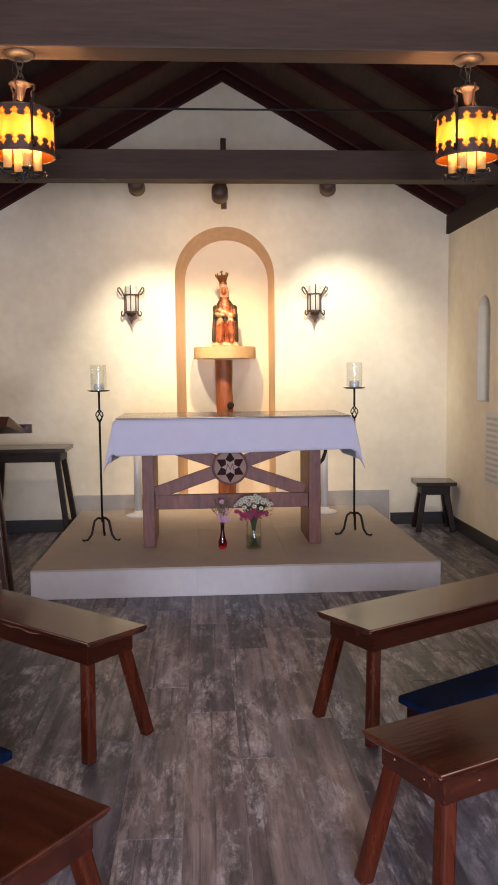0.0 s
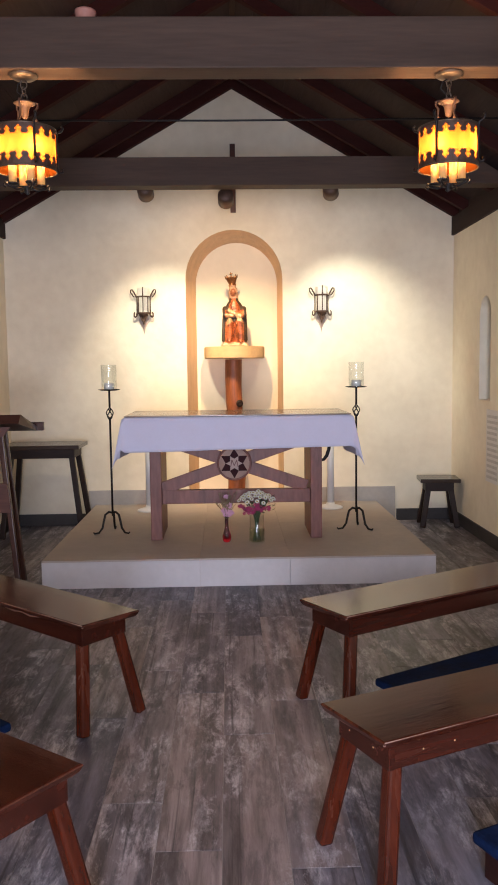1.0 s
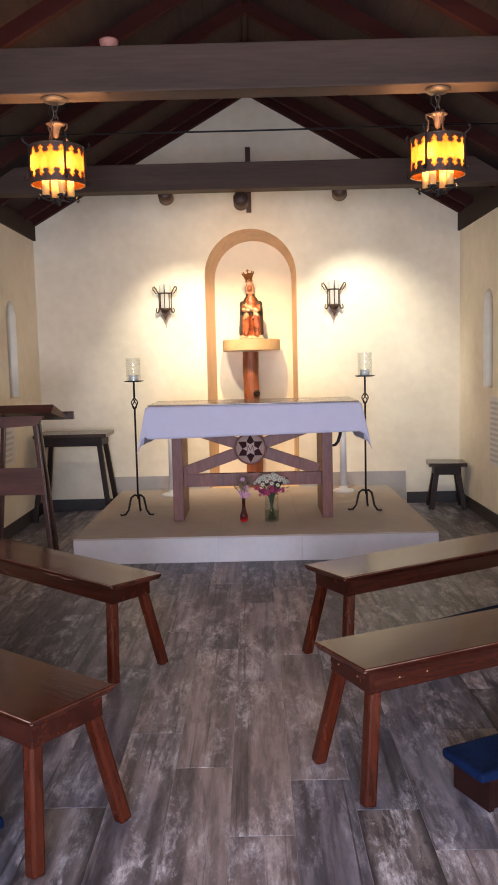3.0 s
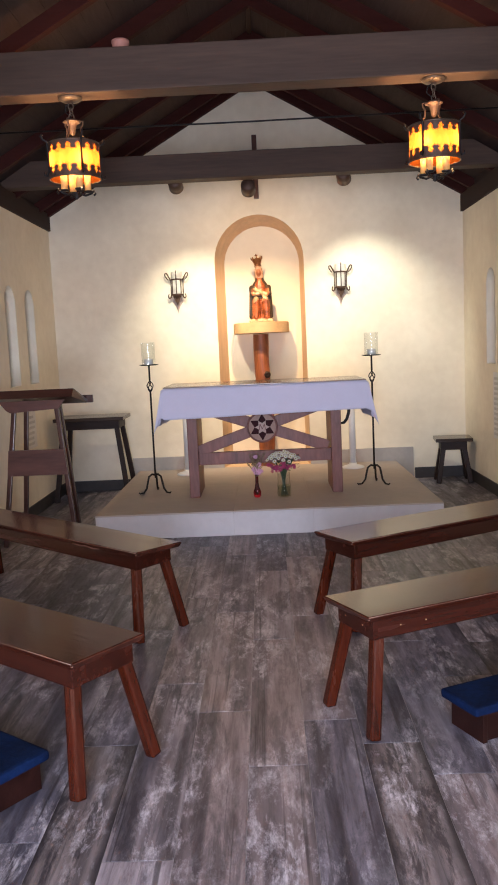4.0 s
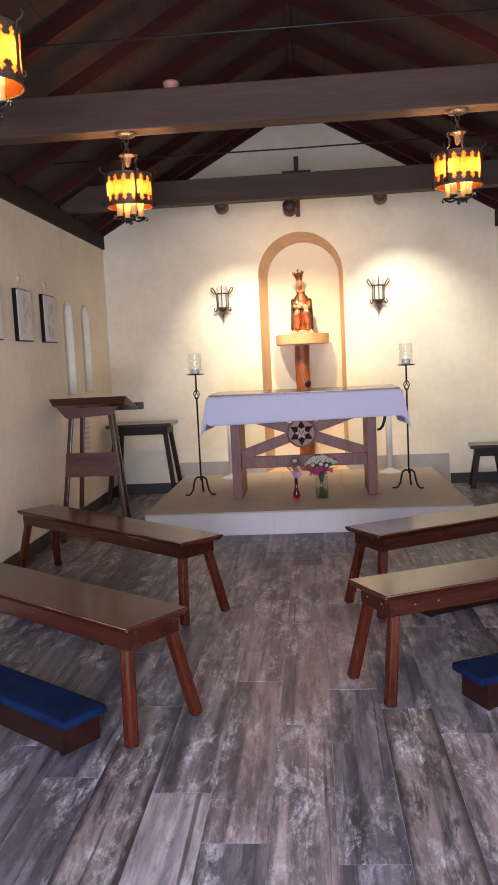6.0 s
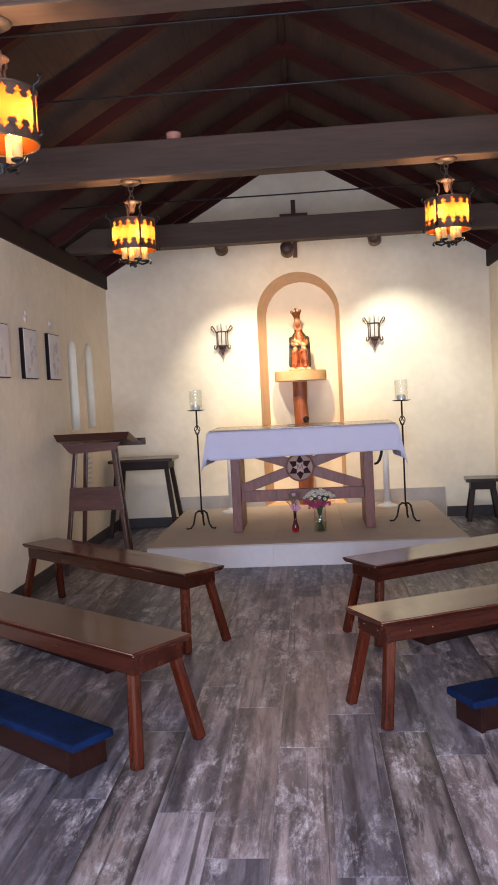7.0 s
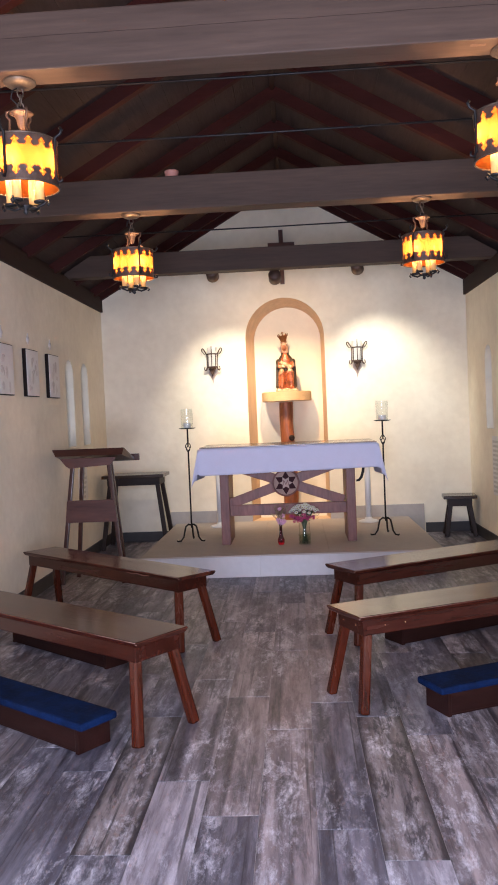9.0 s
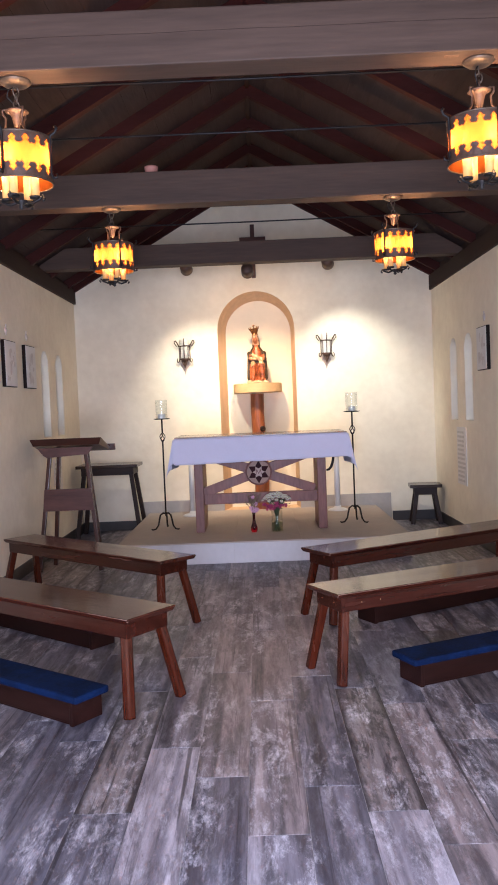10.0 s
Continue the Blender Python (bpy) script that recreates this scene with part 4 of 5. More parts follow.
part("upright", bm, LECTERN_PALE, cross)
bm = bmesh.new()
box(bm, -0.148, 0.148, -0.022, 0.018, 0.41, 0.46, 0.004)
part("crossbar", bm, LECTERN_PALE, cross)


def spotlight(x, tx, tz):
    z = 2.75 if abs(x) < 0.3 else 2.805
    th = thing("spotlight", pose(x, 6.60, z), "black cylindrical spotlight on the tie beam's rear face", "spotlight", "spotlights washing the end wall")
    q = Vector(((tx - x) * 0.5, 1.0, -0.35)).to_track_quat("Z", "Y").to_matrix().to_4x4()
    bm = bmesh.new()
    lathe(bm, [(0.0, -0.05), (0.045, -0.046), (0.06, -0.03), (0.062, 0.07), (0.056, 0.07), (0.054, 0.02), (0.0, 0.01)], 24)
    part("head", bm, BAND, th, at=Matrix.Translation((0, 0.03, 0)) @ q)
    bm = bmesh.new()
    tube(bm, [(0, -0.062, 0.075), (0, 0.0, 0.075), (0, 0.03, 0.05)], 0.01)
    part("bracket", bm, IRON, th)


for x, (tx, tz), _e, _core, _c in SPOTS:
    spotlight(x, tx, tz)


def sconce(x):
    th = thing("wall_sconce", pose(x, YN, 1.83), "wrought iron wall sconce with white glass panes and scrolled arms", "wall lamp", "sconces beside the niche")
    # Plate runs down into a pointed tail that draws the sconce's shadow.
    bm = bmesh.new()
    slab(bm, [(-0.034, 0.31), (-0.036, 0.10), (-0.052, 0.05), (-0.024, 0.015), (-0.009, -0.02), (0.0, -0.065), (0.009, -0.02), (0.024, 0.015), (0.052, 0.05), (0.036, 0.10), (0.034, 0.31)], "y", -0.008, -0.0005)
    part("back_plate", bm, PALEPLATE, th, "tan back plate with a spear tail shaped as its wall shadow")
    cage = [(math.cos(radians(q)), math.sin(radians(q))) for q in (180, 225, 270, 315, 360)]

    def ring(k, z, grow=1.0):
        r = 0.060 * grow
        return (r * cage[k][0], -0.022 + (r + 0.012) * cage[k][1], z)
    for k in range(4):
        bm = bmesh.new()
        vs = [bm.verts.new(p) for p in (ring(k, 0.120, 0.94), ring(k + 1, 0.120, 0.94), ring(k + 1, 0.345, 0.94), ring(k, 0.345, 0.94))]
        bm.faces.new(vs)
        bmesh.ops.solidify(bm, geom=bm.faces[:], thickness=0.003)
        part("pane", bm, FROST, th, "white frosted glass pane")
    for k in range(5):
        bm = bmesh.new()
        tube(bm, [ring(k, 0.115), ring(k, 0.275)], 0.0048, 6)
        part("upright", bm, BAND, th)
    for z, r in ((0.122, 0.0085), (0.270, 0.0070)):
        bm = bmesh.new()
        tube(bm, [ring(k, z, 1.02) for k in range(5)], r, 6)
        part("band", bm, BAND, th)
    for s in (-1, 1):
        bm = bmesh.new()
        tube(bm, [(s * px, -0.05, pz) for px, pz in ((0.060, 0.262), (0.070, 0.285), (0.088, 0.318), (0.100, 0.334), (0.112, 0.330), (0.113, 0.310), (0.102, 0.292), (0.092, 0.276), (0.080, 0.268))], [0.0075, 0.0075, 0.007, 0.007, 0.0065, 0.006, 0.0055, 0.005, 0.0045], 6)
        part("scroll", bm, BAND, th)
        bm = bmesh.new()
        tube(bm, [(s * px, -0.05, pz) for px, pz in ((0.056, 0.122), (0.064, 0.098), (0.076, 0.086), (0.086, 0.096), (0.086, 0.118), (0.078, 0.132))], [0.0085, 0.0085, 0.008, 0.007, 0.006, 0.005], 6)
        part("lower_scroll", bm, BAND, th)
        bm = bmesh.new()
        tube(bm, [(0, -0.055, 0.040), (s * 0.014, -0.055, 0.058), (s * 0.020, -0.055, 0.082), (s * 0.036, -0.055, 0.108)], [0.006, 0.007, 0.008, 0.009], 6)
        part("foot_curl", bm, BAND, th)
    bm = bmesh.new()
    lathe(bm, [(0.0, 0.010), (0.008, 0.030), (0.014, 0.055), (0.009, 0.078), (0.022, 0.098), (0.048, 0.114), (0.048, 0.120), (0.0, 0.122)], 16, (0, -0.05, 0))
    part("cup", bm, BAND, th)
    bm = bmesh.new()
    tube(bm, [(0, -0.096, 0.270), (0, -0.100, 0.355)], [0.006, 0.004], 6)
    part("finial", bm, BAND, th)


sconce(-0.576)
sconce(1.048)

# ---- hanging lanterns ----


def lantern(x, y, turn):
    th = thing("hanging_lantern", pose(x, y, EAVE + 0.165, 0, 0, turn), "lit iron lantern with amber mica drum hung from the beam", "lantern", "lanterns under the tie beams")
    bm = bmesh.new()
    lathe(bm, [(0.0, 0.0), (0.066, 0.0), (0.066, -0.006), (0.05, -0.018), (0.015, -0.026), (0.0, -0.026)], 28)
    part("canopy", bm, BRASS, th)
    for k in range(3):
        bm = bmesh.new()
        c, sn = (1, 0) if k % 2 == 0 else (0.3, 0.95)
        tube(bm, [(0.014 * math.cos(q) * c, 0.014 * math.cos(q) * sn, -0.043 - 0.030 * k + 0.021 * math.sin(q)) for q in [2 * math.pi * i / 14 for i in range(15)]], 0.0032, 6)
        part("chain_link", bm, BRASS, th)
    bm = bmesh.new()
    tube(bm, [(0.0, 0.0, -0.02), (-0.03, 0.01, -0.04), (-0.035, 0.015, -0.07), (-0.01, 0.01, -0.09), (0.0, 0.0, -0.118)], 0.003, 6)
    part("cable", bm, IRON, th)
    bm = bmesh.new()
    lathe(bm, [(0.0, -0.112), (0.03, -0.116), (0.050, -0.128), (0.034, -0.130), (0.022, -0.15), (0.014, -0.19), (0.0, -0.20)], 16)
    part("crown", bm, BAND, th)
    for k in range(3):
        a = radians(120 * k + 20)
        bm = bmesh.new()
        tube(bm, [(r * math.cos(a), r * math.sin(a), z) for r, z in ((0.030, -0.135), (0.044, -0.118), (0.060, -0.122), (0.058, -0.140), (0.046, -0.155), (0.050, -0.195), (0.08, -0.228), (0.135, -0.248))], 0.005, 6)
        part("stay", bm, BAND, th)
    R = 0.138
    bm = bmesh.new()
    lathe(bm, [(R - 0.004, -0.430), (R - 0.004, -0.248)], 48)
    part("mica_drum", bm, MICA, th, "glowing amber mica drum")

    def band(rim, tongue, notch):
        """An iron hoop whose inner edge is cut with a row of small fleur notches."""
        bm = bmesh.new()
        n = 16
        half = math.pi * R / n
        fleur = ((0.0130, 0.0), (0.0090, 0.12), (0.0080, 0.30), (0.0145, 0.36), (0.0160, 0.50), (0.0130, 0.62), (0.0065, 0.66), (0.0065, 0.82), (0.0, 1.0))
        lobe = ((0.0165, -0.16), (0.0205, -0.22), (0.0245, -0.12), (half, -0.10))

        def at(k, side, u, v):
            a = 2 * math.pi * k / n + side * u / R
            return bm.verts.new((R * math.cos(a), R * math.sin(a), tongue + (notch - tongue) * v))
        for k in range(n):
            for side in (-1, 1):
                for (u0, v0), (u1, v1) in zip(fleur, fleur[1:]):
                    bm.faces.new([at(k, side, *p) for p in ((u0, v0), (half, v0), (half, v1), (u1, v1))])
                bm.faces.new([at(k, side, *p) for p in (fleur[0], *lobe, (half, 0.0))])
                top = (rim - tongue) / (notch - tongue)
                bm.faces.new([at(k, side, *p) for p in ((0.0, 1.0), (half, 1.0), (half, top), (0.0, top))])
        bmesh.ops.remove_doubles(bm, verts=bm.verts[:], dist=0.0002)
        bmesh.ops.recalc_face_normals(bm, faces=bm.faces[:])
        bmesh.ops.solidify(bm, geom=bm.faces[:], thickness=0.0018)
        return bm
    part("upper_band", band(-0.246, -0.290, -0.258), BAND, th, "dark iron hoop with a fleur-cut edge")
    part("lower_band", band(-0.432, -0.378, -0.412), BAND, th, "dark iron hoop with a fleur-cut edge")
    for z, r in ((-0.246, 0.004), (-0.432, 0.0035)):
        bm = bmesh.new()
        tube(bm, [(R * math.cos(2 * math.pi * k / 40), R * math.sin(2 * math.pi * k / 40), z) for k in range(41)], r, 6)
        part("rim", bm, BRASS, th)
    for k in range(4):
        a = math.pi / 2 * k + 0.5
        c, s = math.cos(a), math.sin(a)
        bm = bmesh.new()
        tube(bm, [(c * r, s * r, z) for r, z in ((R + 0.03, -0.205), (R + 0.038, -0.215), (R + 0.030, -0.232), (R + 0.008, -0.242), (R + 0.006, -0.27), (R + 0.006, -0.40), (R + 0.016, -0.422), (R + 0.032, -0.418), (R + 0.03, -0.402))], [0.006, 0.007, 0.006, 0.006, 0.006, 0.006, 0.006, 0.006, 0.005], 6)
        part("side_strap", bm, IRON, th)
        bm = bmesh.new()
        tube(bm, [(c * r, s * r, z) for r, z in ((0.0, -0.502), (0.05, -0.515), (0.085, -0.502), (0.10, -0.487), (0.108, -0.502), (0.098, -0.512))], 0.006, 6)
        part("arm", bm, IRON, th)
        bm = bmesh.new()
        lathe(bm, [(0.0, -0.499), (0.024, -0.497), (0.026, -0.489), (0.014, -0.487), (0.0, -0.487)], 14, (c * 0.066, s * 0.066, 0))
        part("drip_cup", bm, IRON, th)
        bm = bmesh.new()
        lathe(bm, [(0.0, -0.487), (0.0185, -0.487), (0.0185, -0.384), (0.0, -0.384)], 14, (c * 0.066, s * 0.066, 0))
        part("candle_sleeve", bm, SLEEVE, th, "candle sleeve coloured with the bulb's orange glow")
        bm = bmesh.new()
        lathe(bm, [(0.0, -0.383), (0.014, -0.368), (0.019, -0.346), (0.014, -0.314), (0.006, -0.290), (0.0, -0.280)], 14, (c * 0.066, s * 0.066, 0))
        part("flame_bulb", bm, FLAME, th, "lit flame-shaped bulb")
    bm = bmesh.new()
    lathe(bm, [(0.0, -0.54), (0.012, -0.53), (0.008, -0.518), (0.03, -0.509), (0.03, -0.502), (0.0, -0.497)], 16)
    part("finial", bm, IRON, th)
    return th


LAMPS = ((-0.735, 4.18), (1.232, 4.18), (-0.742, 1.975), (1.222, 1.975))
for k, (x, y) in enumerate(LAMPS):
    lantern(x, y, 25 * k)
    for q in range(4):
        a = math.pi / 2 * q + 0.5 + radians(25 * k)
        lamp("lantern_bulb_light", "POINT", pose(x + 0.096 * math.cos(a), y + 0.096 * math.sin(a), EAVE + 0.165 - 0.338), 7.4, (1.0, 0.57, 0.25), radius=0.012)

bm = bmesh.new()
lathe(bm, [(0.0, 0.0), (0.045, 0.0), (0.045, 0.03), (0.048, 0.032), (0.048, 0.045), (0.04, 0.05), (0.0, 0.052)], 24)
ob = part("junction_can", bm, TERRA)
ob.matrix_world = pose(-0.44, 4.16, EAVE + 0.391)
tagged(ob, "small round copper-pink can on top of the beam", "can")

# ---- lectern, side table, stool ----
lect = thing("lectern", pose(-1.457, 5.62, 0), "dark wood lectern with splayed legs and a sloping top", "lectern")
bm = bmesh.new()
vs = [(-0.31, -0.14, 1.165), (0.315, -0.14, 1.165), (0.315, 0.28, 1.06), (-0.31, 0.28, 1.06)]
top = [bm.verts.new(v) for v in vs]
low = [bm.verts.new((x * (0.93 if y < 0 else 1), y + (0.02 if y < 0 else 0), z - (0.06 if y < 0 else 0.03))) for x, y, z in vs]
bm.faces.new(top)
bm.faces.new(low[::-1])
for k in range(4):
    bm.faces.new((top[k], top[(k + 1) % 4], low[(k + 1) % 4], low[k]))
part("top", bm, LECTERN, lect)
bm = bmesh.new()
box(bm, -0.325, 0.36, 0.281, 0.31, 1.03, 1.09, 0.004)
part("book_ledge", bm, LECTERN, lect)
bm = bmesh.new()
slab(bm, [(-0.25, 1.085), (0.24, 1.085), (0.19, 1.02), (-0.17, 1.0), (-0.2, 1.02)], "y", -0.125, -0.10)
part("apron", bm, LECTERN_PALE, lect)
for sx in (-1, 1):
    for sy in (-1, 1):
        bm = bmesh.new()
        bar(bm, (sx * (0.268 if sy < 0 else 0.215), 0.05 + sy * (0.20 if sy < 0 else 0.13), 0), (sx * (0.155 if sy < 0 else 0.125), 0.05 + sy * 0.10, 1.06), 0.034, 0.036, 0.006)
        part("leg", bm, LECTERN, lect)
bm = bmesh.new()
slab(bm, [(-0.205, 0.72), (0.205, 0.72), (0.225, 0.53), (-0.225, 0.53)], "y", -0.125, -0.095)
part("front_panel", bm, LECTERN_PALE, lect)


def small_table(name, m, hx, hy, h, label, category, leg, splay):
    th = thing(name, m, label, category)
    bm = bmesh.new()
    box(bm, -hx, hx, -hy, hy, h - 0.035, h, 0.005)
    part("tabletop" if h > 0.6 else "seat", bm, STOOLTOP, th)
    for s in (-1, 1):
        bm = bmesh.new()
        box(bm, -hx + 0.05, hx - 0.05, s * (hy - 0.055) - 0.011, s * (hy - 0.055) + 0.011, h - 0.115, h - 0.036, 0.003)
        part("apron", bm, STOOLWOOD, th)
        bm = bmesh.new()
        box(bm, s * (hx - 0.06) - 0.011, s * (hx - 0.06) + 0.011, -hy + 0.07, hy - 0.07, h - 0.114, h - 0.036, 0.003)
        part("end_apron", bm, STOOLWOOD, th)
        for t in (-1, 1):
            bm = bmesh.new()
            bar(bm, (s * (hx - 0.085 + splay), t * (hy - 0.08 + splay * 0.8), 0), (s * (hx - 0.085), t * (hy - 0.08), h - 0.036), leg, leg, 0.005)
            part("leg", bm, STOOLWOOD, th)
    return th


small_table("credence_table", pose(-1.435, 7.40, 0), 0.335, 0.22, 0.805, "dark wood side table with splayed legs against the wall", "table", 0.044, 0.095)
small_table("stool", pose(2.075, 7.50, 0, 0, 0, -6), 0.175, 0.15, 0.44, "small dark wooden stool with splayed legs in the corner", "stool", 0.046, 0.062)

# ---- flowers on the dais ----


def blossom(bm, c, r, n, tilt):
    """A flower head of n thin petals round a centre."""
    m = Matrix.Translation(c) @ Euler(tilt).to_matrix().to_4x4()
    mid = bm.verts.new(m @ Vector((0, 0, r * 0.12)))
    for k in range(n):
        a, w = 2 * math.pi * k / n, math.pi / n * 0.85
        p = [bm.verts.new(m @ Vector(v)) for v in ((r * 0.6 * math.cos(a - w), r * 0.6 * math.sin(a - w), 0.25 * r), (r * math.cos(a), r * math.sin(a), 0.12 * r), (r * 0.6 * math.cos(a + w), r * 0.6 * math.sin(a + w), 0.25 * r))]
        bm.faces.new((mid, p[0], p[1], p[2]))


rng = random.Random(4)
bv = thing("flower_vase", pose(0.376, 6.06, DZ), "clear glass vase of white daisies and magenta blooms", "vase")
bm = bmesh.new()
lathe(bm, [(0.053, 0.2), (0.051, 0.12), (0.058, 0.09), (0.057, 0.0), (0.0, 0.0)], 28)
part("glass_vase", bm, CLEAR, bv)
bm = bmesh.new()
lathe(bm, [(0.0, 0.006), (0.050, 0.006), (0.052, 0.09), (0.0, 0.09)], 24)
part("water", bm, WATER, bv)
bm = bmesh.new()
for k in range(30):
    a = rng.uniform(0, 6.28)
    tube(bm, [(0.03 * math.cos(a + 2.5), 0.03 * math.sin(a + 2.5), 0.01), (0.025 * math.cos(a), 0.025 * math.sin(a), 0.2), (0.09 * math.cos(a), 0.06 * math.sin(a), 0.30)], 0.003, 5)
for k in range(130):
    a, q = rng.uniform(0, 6.28), rng.uniform(0.02, 0.12)
    c = Vector((q * math.cos(a), q * 0.7 * math.sin(a), rng.uniform(0.22, 0.32)))
    d = Vector((math.cos(a), math.sin(a), rng.uniform(-0.4, 0.6))) * 0.035
    s = Vector((-math.sin(a), math.cos(a), 0)) * 0.008
    bm.faces.new([bm.verts.new(v) for v in (c, c + d * 0.5 + s, c + d, c + d * 0.5 - s)])
part("greenery", bm, STEM, bv)
for k in range(46):
    a, q = 2.4 * k, math.sqrt((k + 0.5) / 46)
    r = rng.uniform(0.018, 0.022)
    bm = bmesh.new()
    blossom(bm, (0, 0, 0), r, 13, (0, 0, 0))
    eye = [bm.verts.new((r * 0.32 * math.cos(math.pi * i / 4), r * 0.32 * math.sin(math.pi * i / 4), r * 0.22)) for i in range(8)]
    bm.faces.new(eye).material_index = 1
    px, py = 0.135 * q * math.cos(a), 0.085 * q * math.sin(a)
    lean = Vector((px * 5, py * 5 - 0.55, 0.75)).to_track_quat("Z", "Y").to_matrix().to_4x4()
    part("daisy", bm, [PETAL_W, PETAL_C], bv, at=Matrix.Translation((px, py - 0.01, 0.30 + 0.065 * (1 - q * q) + rng.uniform(-0.008, 0.008))) @ lean)
for k in range(9):
    a = rng.uniform(3.3, 6.1)
    bm = bmesh.new()
    for j in range(5):
        blossom(bm, (rng.uniform(-0.015, 0.015), rng.uniform(-0.01, 0.01), rng.uniform(-0.02, 0.02)), 0.017, 7, (rng.uniform(0.4, 1.5), rng.uniform(-0.8, 0.8), 0))
    part("magenta_bloom", bm, PETAL_M, bv, at=Matrix.Translation((0.115 * math.cos(a), 0.07 * math.sin(a), rng.uniform(0.235, 0.275))))

rv = thing("bud_vase", pose(0.158, 6.07, DZ), "slender red glass bud vase with pink blooms and dried sprigs", "vase")
bm = bmesh.new()
lathe(bm, [(0.0, 0.0), (0.022, 0.0), (0.031, 0.015), (0.032, 0.045), (0.018, 0.085), (0.013, 0.12), (0.013, 0.175), (0.017, 0.19), (0.013, 0.188), (0.009, 0.12), (0.02, 0.06), (0.0, 0.02)], 24)
part("glass_vase", bm, RED_GLASS, rv)
bm = bmesh.new()
for k in range(26):
    a, q = rng.uniform(0, 6.28), rng.uniform(0.02, 0.085)
    e = (q * math.cos(a), q * math.sin(a), rng.uniform(0.26, 0.37))
    tube(bm, [(0, 0, 0.12), (e[0] * 0.3, e[1] * 0.3, 0.22), e], 0.0018, 4)
    for j in range(7):
        t = rng.uniform(0.4, 1)
        c = Vector((e[0] * t, e[1] * t, 0.2 + (e[2] - 0.2) * t))
        d = Vector((rng.uniform(-1, 1), rng.uniform(-1, 1), rng.uniform(-0.3, 1))) * 0.016
        bm.faces.new([bm.verts.new(v) for v in (c, c + d + Vector((0.004, 0, 0)), c + d * 1.3, c + d - Vector((0.004, 0, 0)))])
part("dried_sprigs", bm, DRIED, rv)
for k, (dx, dz) in enumerate(((0.008, 0.225), (-0.012, 0.205), (0.02, 0.20), (0.022, 0.27), (-0.02, 0.235), (0.035, 0.215), (0.0, 0.335))):
    bm = bmesh.new()
    for j in range(4):
        blossom(bm, (rng.uniform(-0.008, 0.008), rng.uniform(-0.008, 0.008), rng.uniform(-0.008, 0.008)), 0.02, 8, (rng.uniform(0.3, 1.4), rng.uniform(-0.7, 0.7), 0))
    part("pink_bloom", bm, PETAL_P, rv, at=Matrix.Translation((dx, -0.015, dz)))

# ---- plaques and notices on the side walls ----


def plaque(side, y, seed):
    x = XW if side > 0 else XE
    th = thing("station_plaque", pose(x, y, 1.62, 0, 0, 0 if side > 0 else 180), "square pale relief plaque in a dark deep-edged frame", "plaque", "plaques along the side walls")
    bm = bmesh.new()
    box(bm, 0.0, 0.030, -0.155, 0.155, 0.0, 0.385, 0.003)
    part("frame", bm, FRAMEWOOD, th)
    bm = bmesh.new()
    box(bm, 0.0305, 0.035, -0.148, 0.148, 0.007, 0.378, 0.0015)
    part("sheet", bm, PAPER, th)
    r = random.Random(seed)
    for k in range(9):
        bm = bmesh.new()
        ellipsoid(bm, (0.0345, r.uniform(-0.10, 0.10), r.uniform(0.06, 0.30)), (0.0025, r.uniform(0.012, 0.04), r.uniform(0.012, 0.06)), 0, 0.0, 6)
        part("relief", bm, RELIEF, th, "faint worn relief shape")
    bm = bmesh.new()
    lathe(bm, [(0.0, 0.012), (0.02, 0.01), (0.03, 0.0)], 14)
    part("medallion", bm, RELIEF, th, "small pale medallion above", at=pose(0.0, 0, 0.47, 90, 0, 90))
    bm = bmesh.new()
    box(bm, 0, 0.008, -0.006, 0.006, 0.43, 0.52, 0.002)
    part("stem", bm, RELIEF, th)


for y, sd in ((4.57, 1), (5.175, 2), (5.765, 3)):
    plaque(1, y, sd)
plaque(-1, 5.67, 5)


def notice(side, y, w, z0, z1, rows):
    x = XW if side > 0 else XE
    th = thing("wall_notice", pose(x, y, z0, 0, 0, 0 if side > 0 else 180), "pale printed notice panel with lines of grey text", "notice", "notices below the windows")
    bm = bmesh.new()
    box(bm, 0, 0.006, -w / 2, w / 2, 0, z1 - z0, 0.001)
    part("panel", bm, PAPER, th)
    r = random.Random(rows)
    step = (z1 - z0 - 0.05) / rows
    for k in range(rows):
        bm = bmesh.new()
        e = w / 2 - 0.03
        box(bm, 0.0065, 0.0085, -e, e - r.uniform(0, 0.25) * w, 0.03 + k * step, 0.03 + k * step + step * 0.5)
        part("text_line", bm, PRINT, th)


notice(1, 6.66, 0.32, 0.60, 0.93, 6)
notice(-1, 6.57, 0.36, 0.51, 1.09, 12)

# ---- floor and dais pieces ----
W, LEN, GAP = 0.2015, 1.18, 0.0010
ROW0 = 0.148
STARTS = {-4: 1.82, -3: 1.203, -2: 1.72, -1: 1.445, 0: 1.027, 1: 1.347, 2: 1.157, 3: 0.94}
# the tile print seen at each row and place along it, counted from the row's start
PRINTS = {(-4, -1): TILE_SLATE, (-3, -1): TILE_SLATE, (-3, 0): TILE_BURNT, (-2, -1): TILE_PALE, (-2, 0): TILE_MIX, (-1, -1): TILE_SLATE, (-1, 0): TILE_TAN, (-1, 1): TILE_TAN, (0, -1): TILE_PALE, (0, 0): TILE_TAN, (0, 1): TILE_TAN, (1, -1): TILE_SLATE, (1, 0): TILE_SLATE, (1, 1): TILE_TAN, (2, -1): TILE_PALE, (2, 0): TILE_BURNT, (2, 1): TILE_SLATE, (3, 0): TILE_TAN, (3, -1): TILE_TAN, (3, 1): TILE_SLATE}


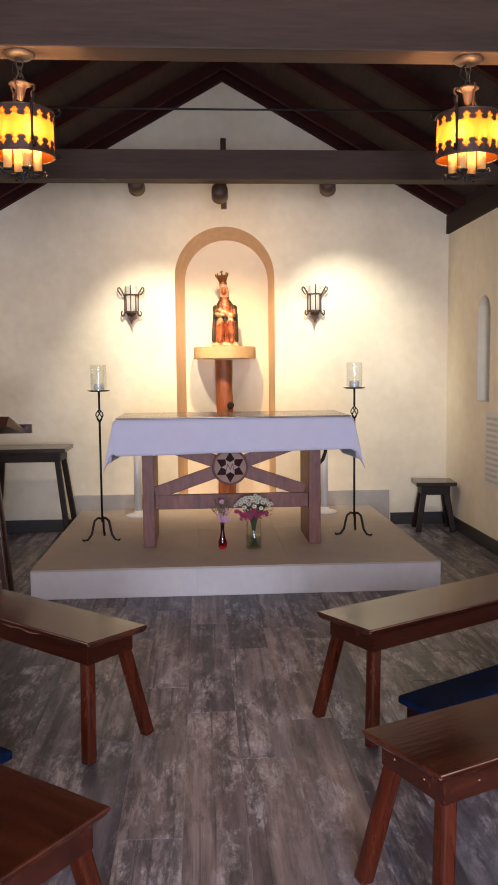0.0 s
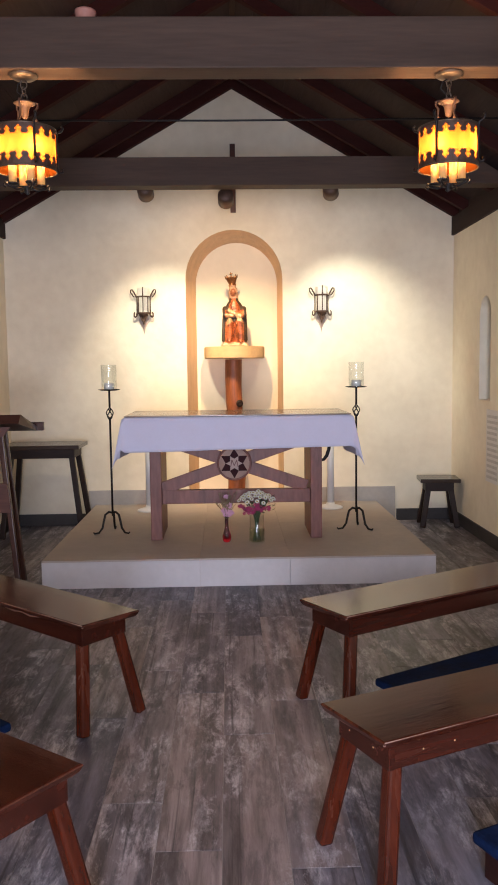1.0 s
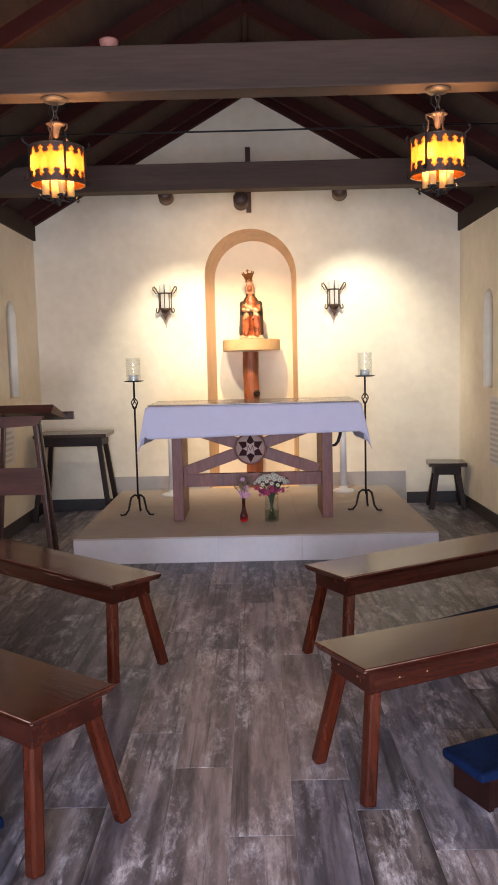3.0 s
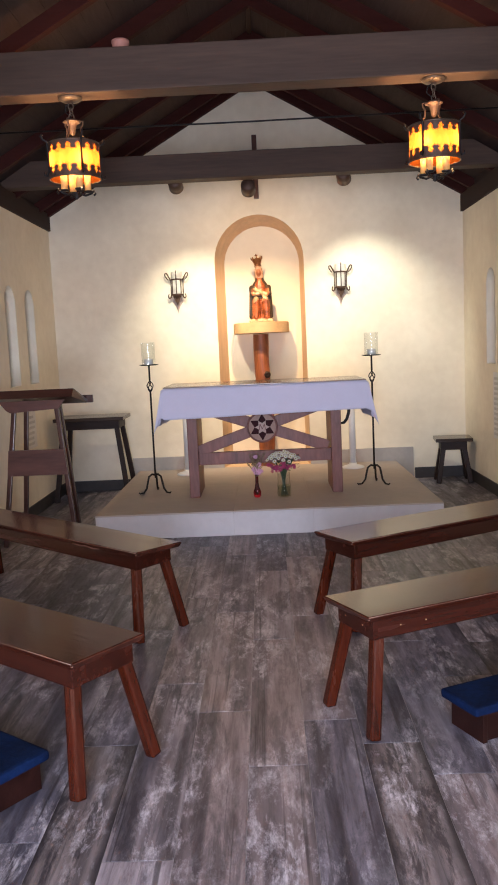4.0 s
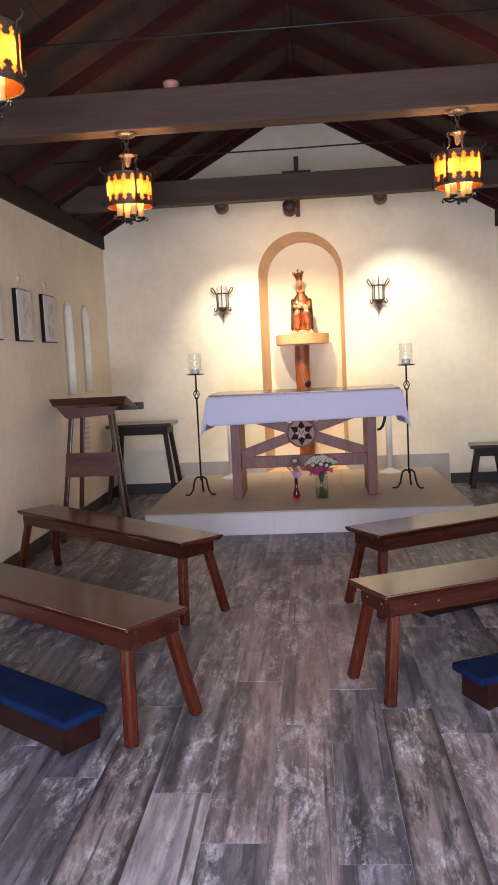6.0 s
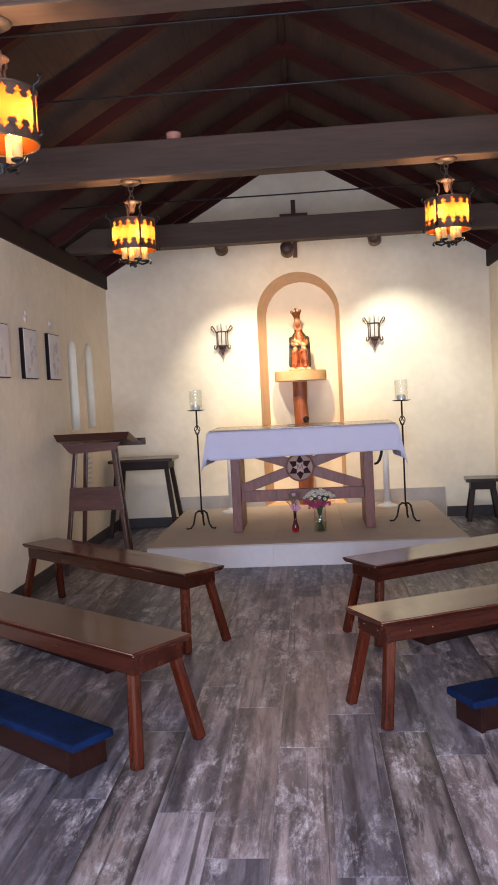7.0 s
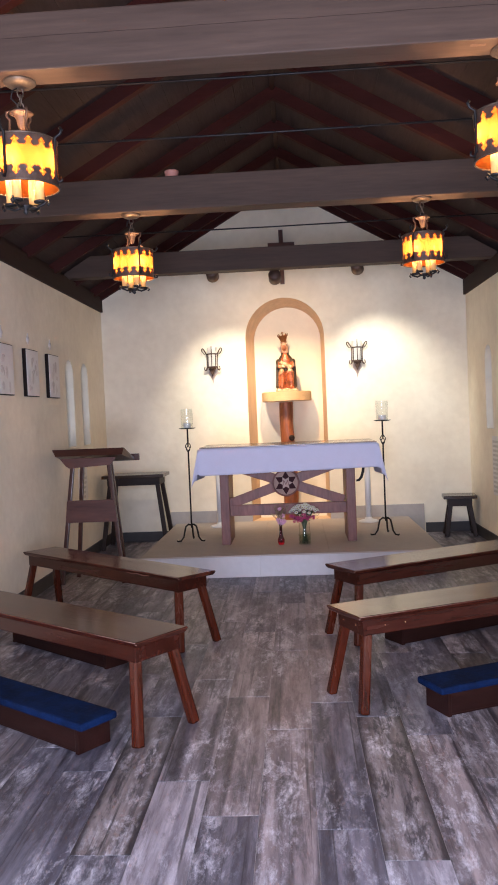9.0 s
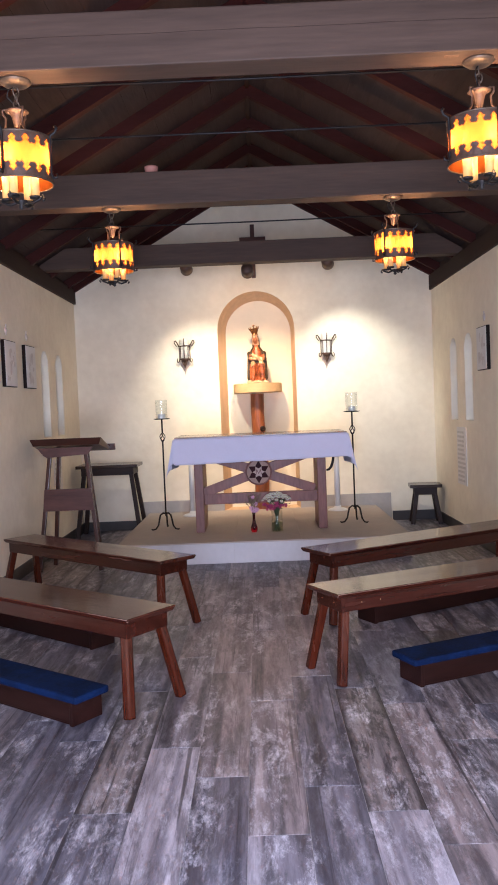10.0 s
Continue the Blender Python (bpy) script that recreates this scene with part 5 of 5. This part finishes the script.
def plank_mesh(w, l, mat):
    bm = bmesh.new()
    v = [bm.verts.new(p) for p in ((0, 0, -0.002), (w, 0, -0.002), (w, l, -0.002), (0, l, -0.002))]
    b = 0.0005
    u = [bm.verts.new(p) for p in ((b, b, 0), (w - b, b, 0), (w - b, l - b, 0), (b, l - b, 0))]
    bm.faces.new(u)
    for k in range(4):
        bm.faces.new((v[k], v[(k + 1) % 4], u[(k + 1) % 4], u[k]))
    return mesh_of("plank_tile", bm, mat)


rng = random.Random(11)
END = 0.0032
shared = {}
for r in range(-10, 12):
    x0, x1 = max(XW, ROW0 + r * W), min(XE, ROW0 + (r + 1) * W)
    if x1 - x0 < 0.02:
        continue
    start = STARTS.get(r, rng.choice((0.1, 0.5, 0.9)) + rng.uniform(-0.12, 0.12))
    k = -math.ceil((start - YS) / LEN)
    while start + k * LEN < YN:
        a, b = max(start + k * LEN, YS), min(start + (k + 1) * LEN, YN)
        wide = (TILE_MIX, TILE_MIX, TILE_TAN, TILE_SLATE, TILE_BURNT) if -5 < r < 4 else (TILE_MIX, TILE_SLATE, TILE_SLATE, TILE_BURNT)
        mat = PRINTS.get((r, k)) or rng.choice(wide)
        k += 1
        if b - a < 0.03:
            continue
        size = (round(x1 - x0 - GAP, 4), round(b - a - END, 4), mat.name)
        if size not in shared:
            shared[size] = plank_mesh(size[0], size[1], mat)
        ob = new("plank_tile", shared[size])
        ob.parent = floor
        ob.location = (x0, a, 0)

nx = [DX0, -0.02, 0.58, DX1]
ny = [DY0, 6.76, YN + 0.002]
for x0, x1 in zip(nx, nx[1:]):
    bm = bmesh.new()
    box(bm, x0 + 0.0006, x1 - 0.0006, DY0, DY0 + 0.011, 0.001, DZ - 0.0125, 0.001)
    part("riser_slab", bm, RISER, dais)
    for y0, y1 in zip(ny, ny[1:]):
        bm = bmesh.new()
        box(bm, x0 + 0.0007, x1 - 0.0007, y0 + 0.0007, y1 - 0.0007, DZ - 0.0115, DZ, 0.001)
        part("tread_slab", bm, STONE, dais)
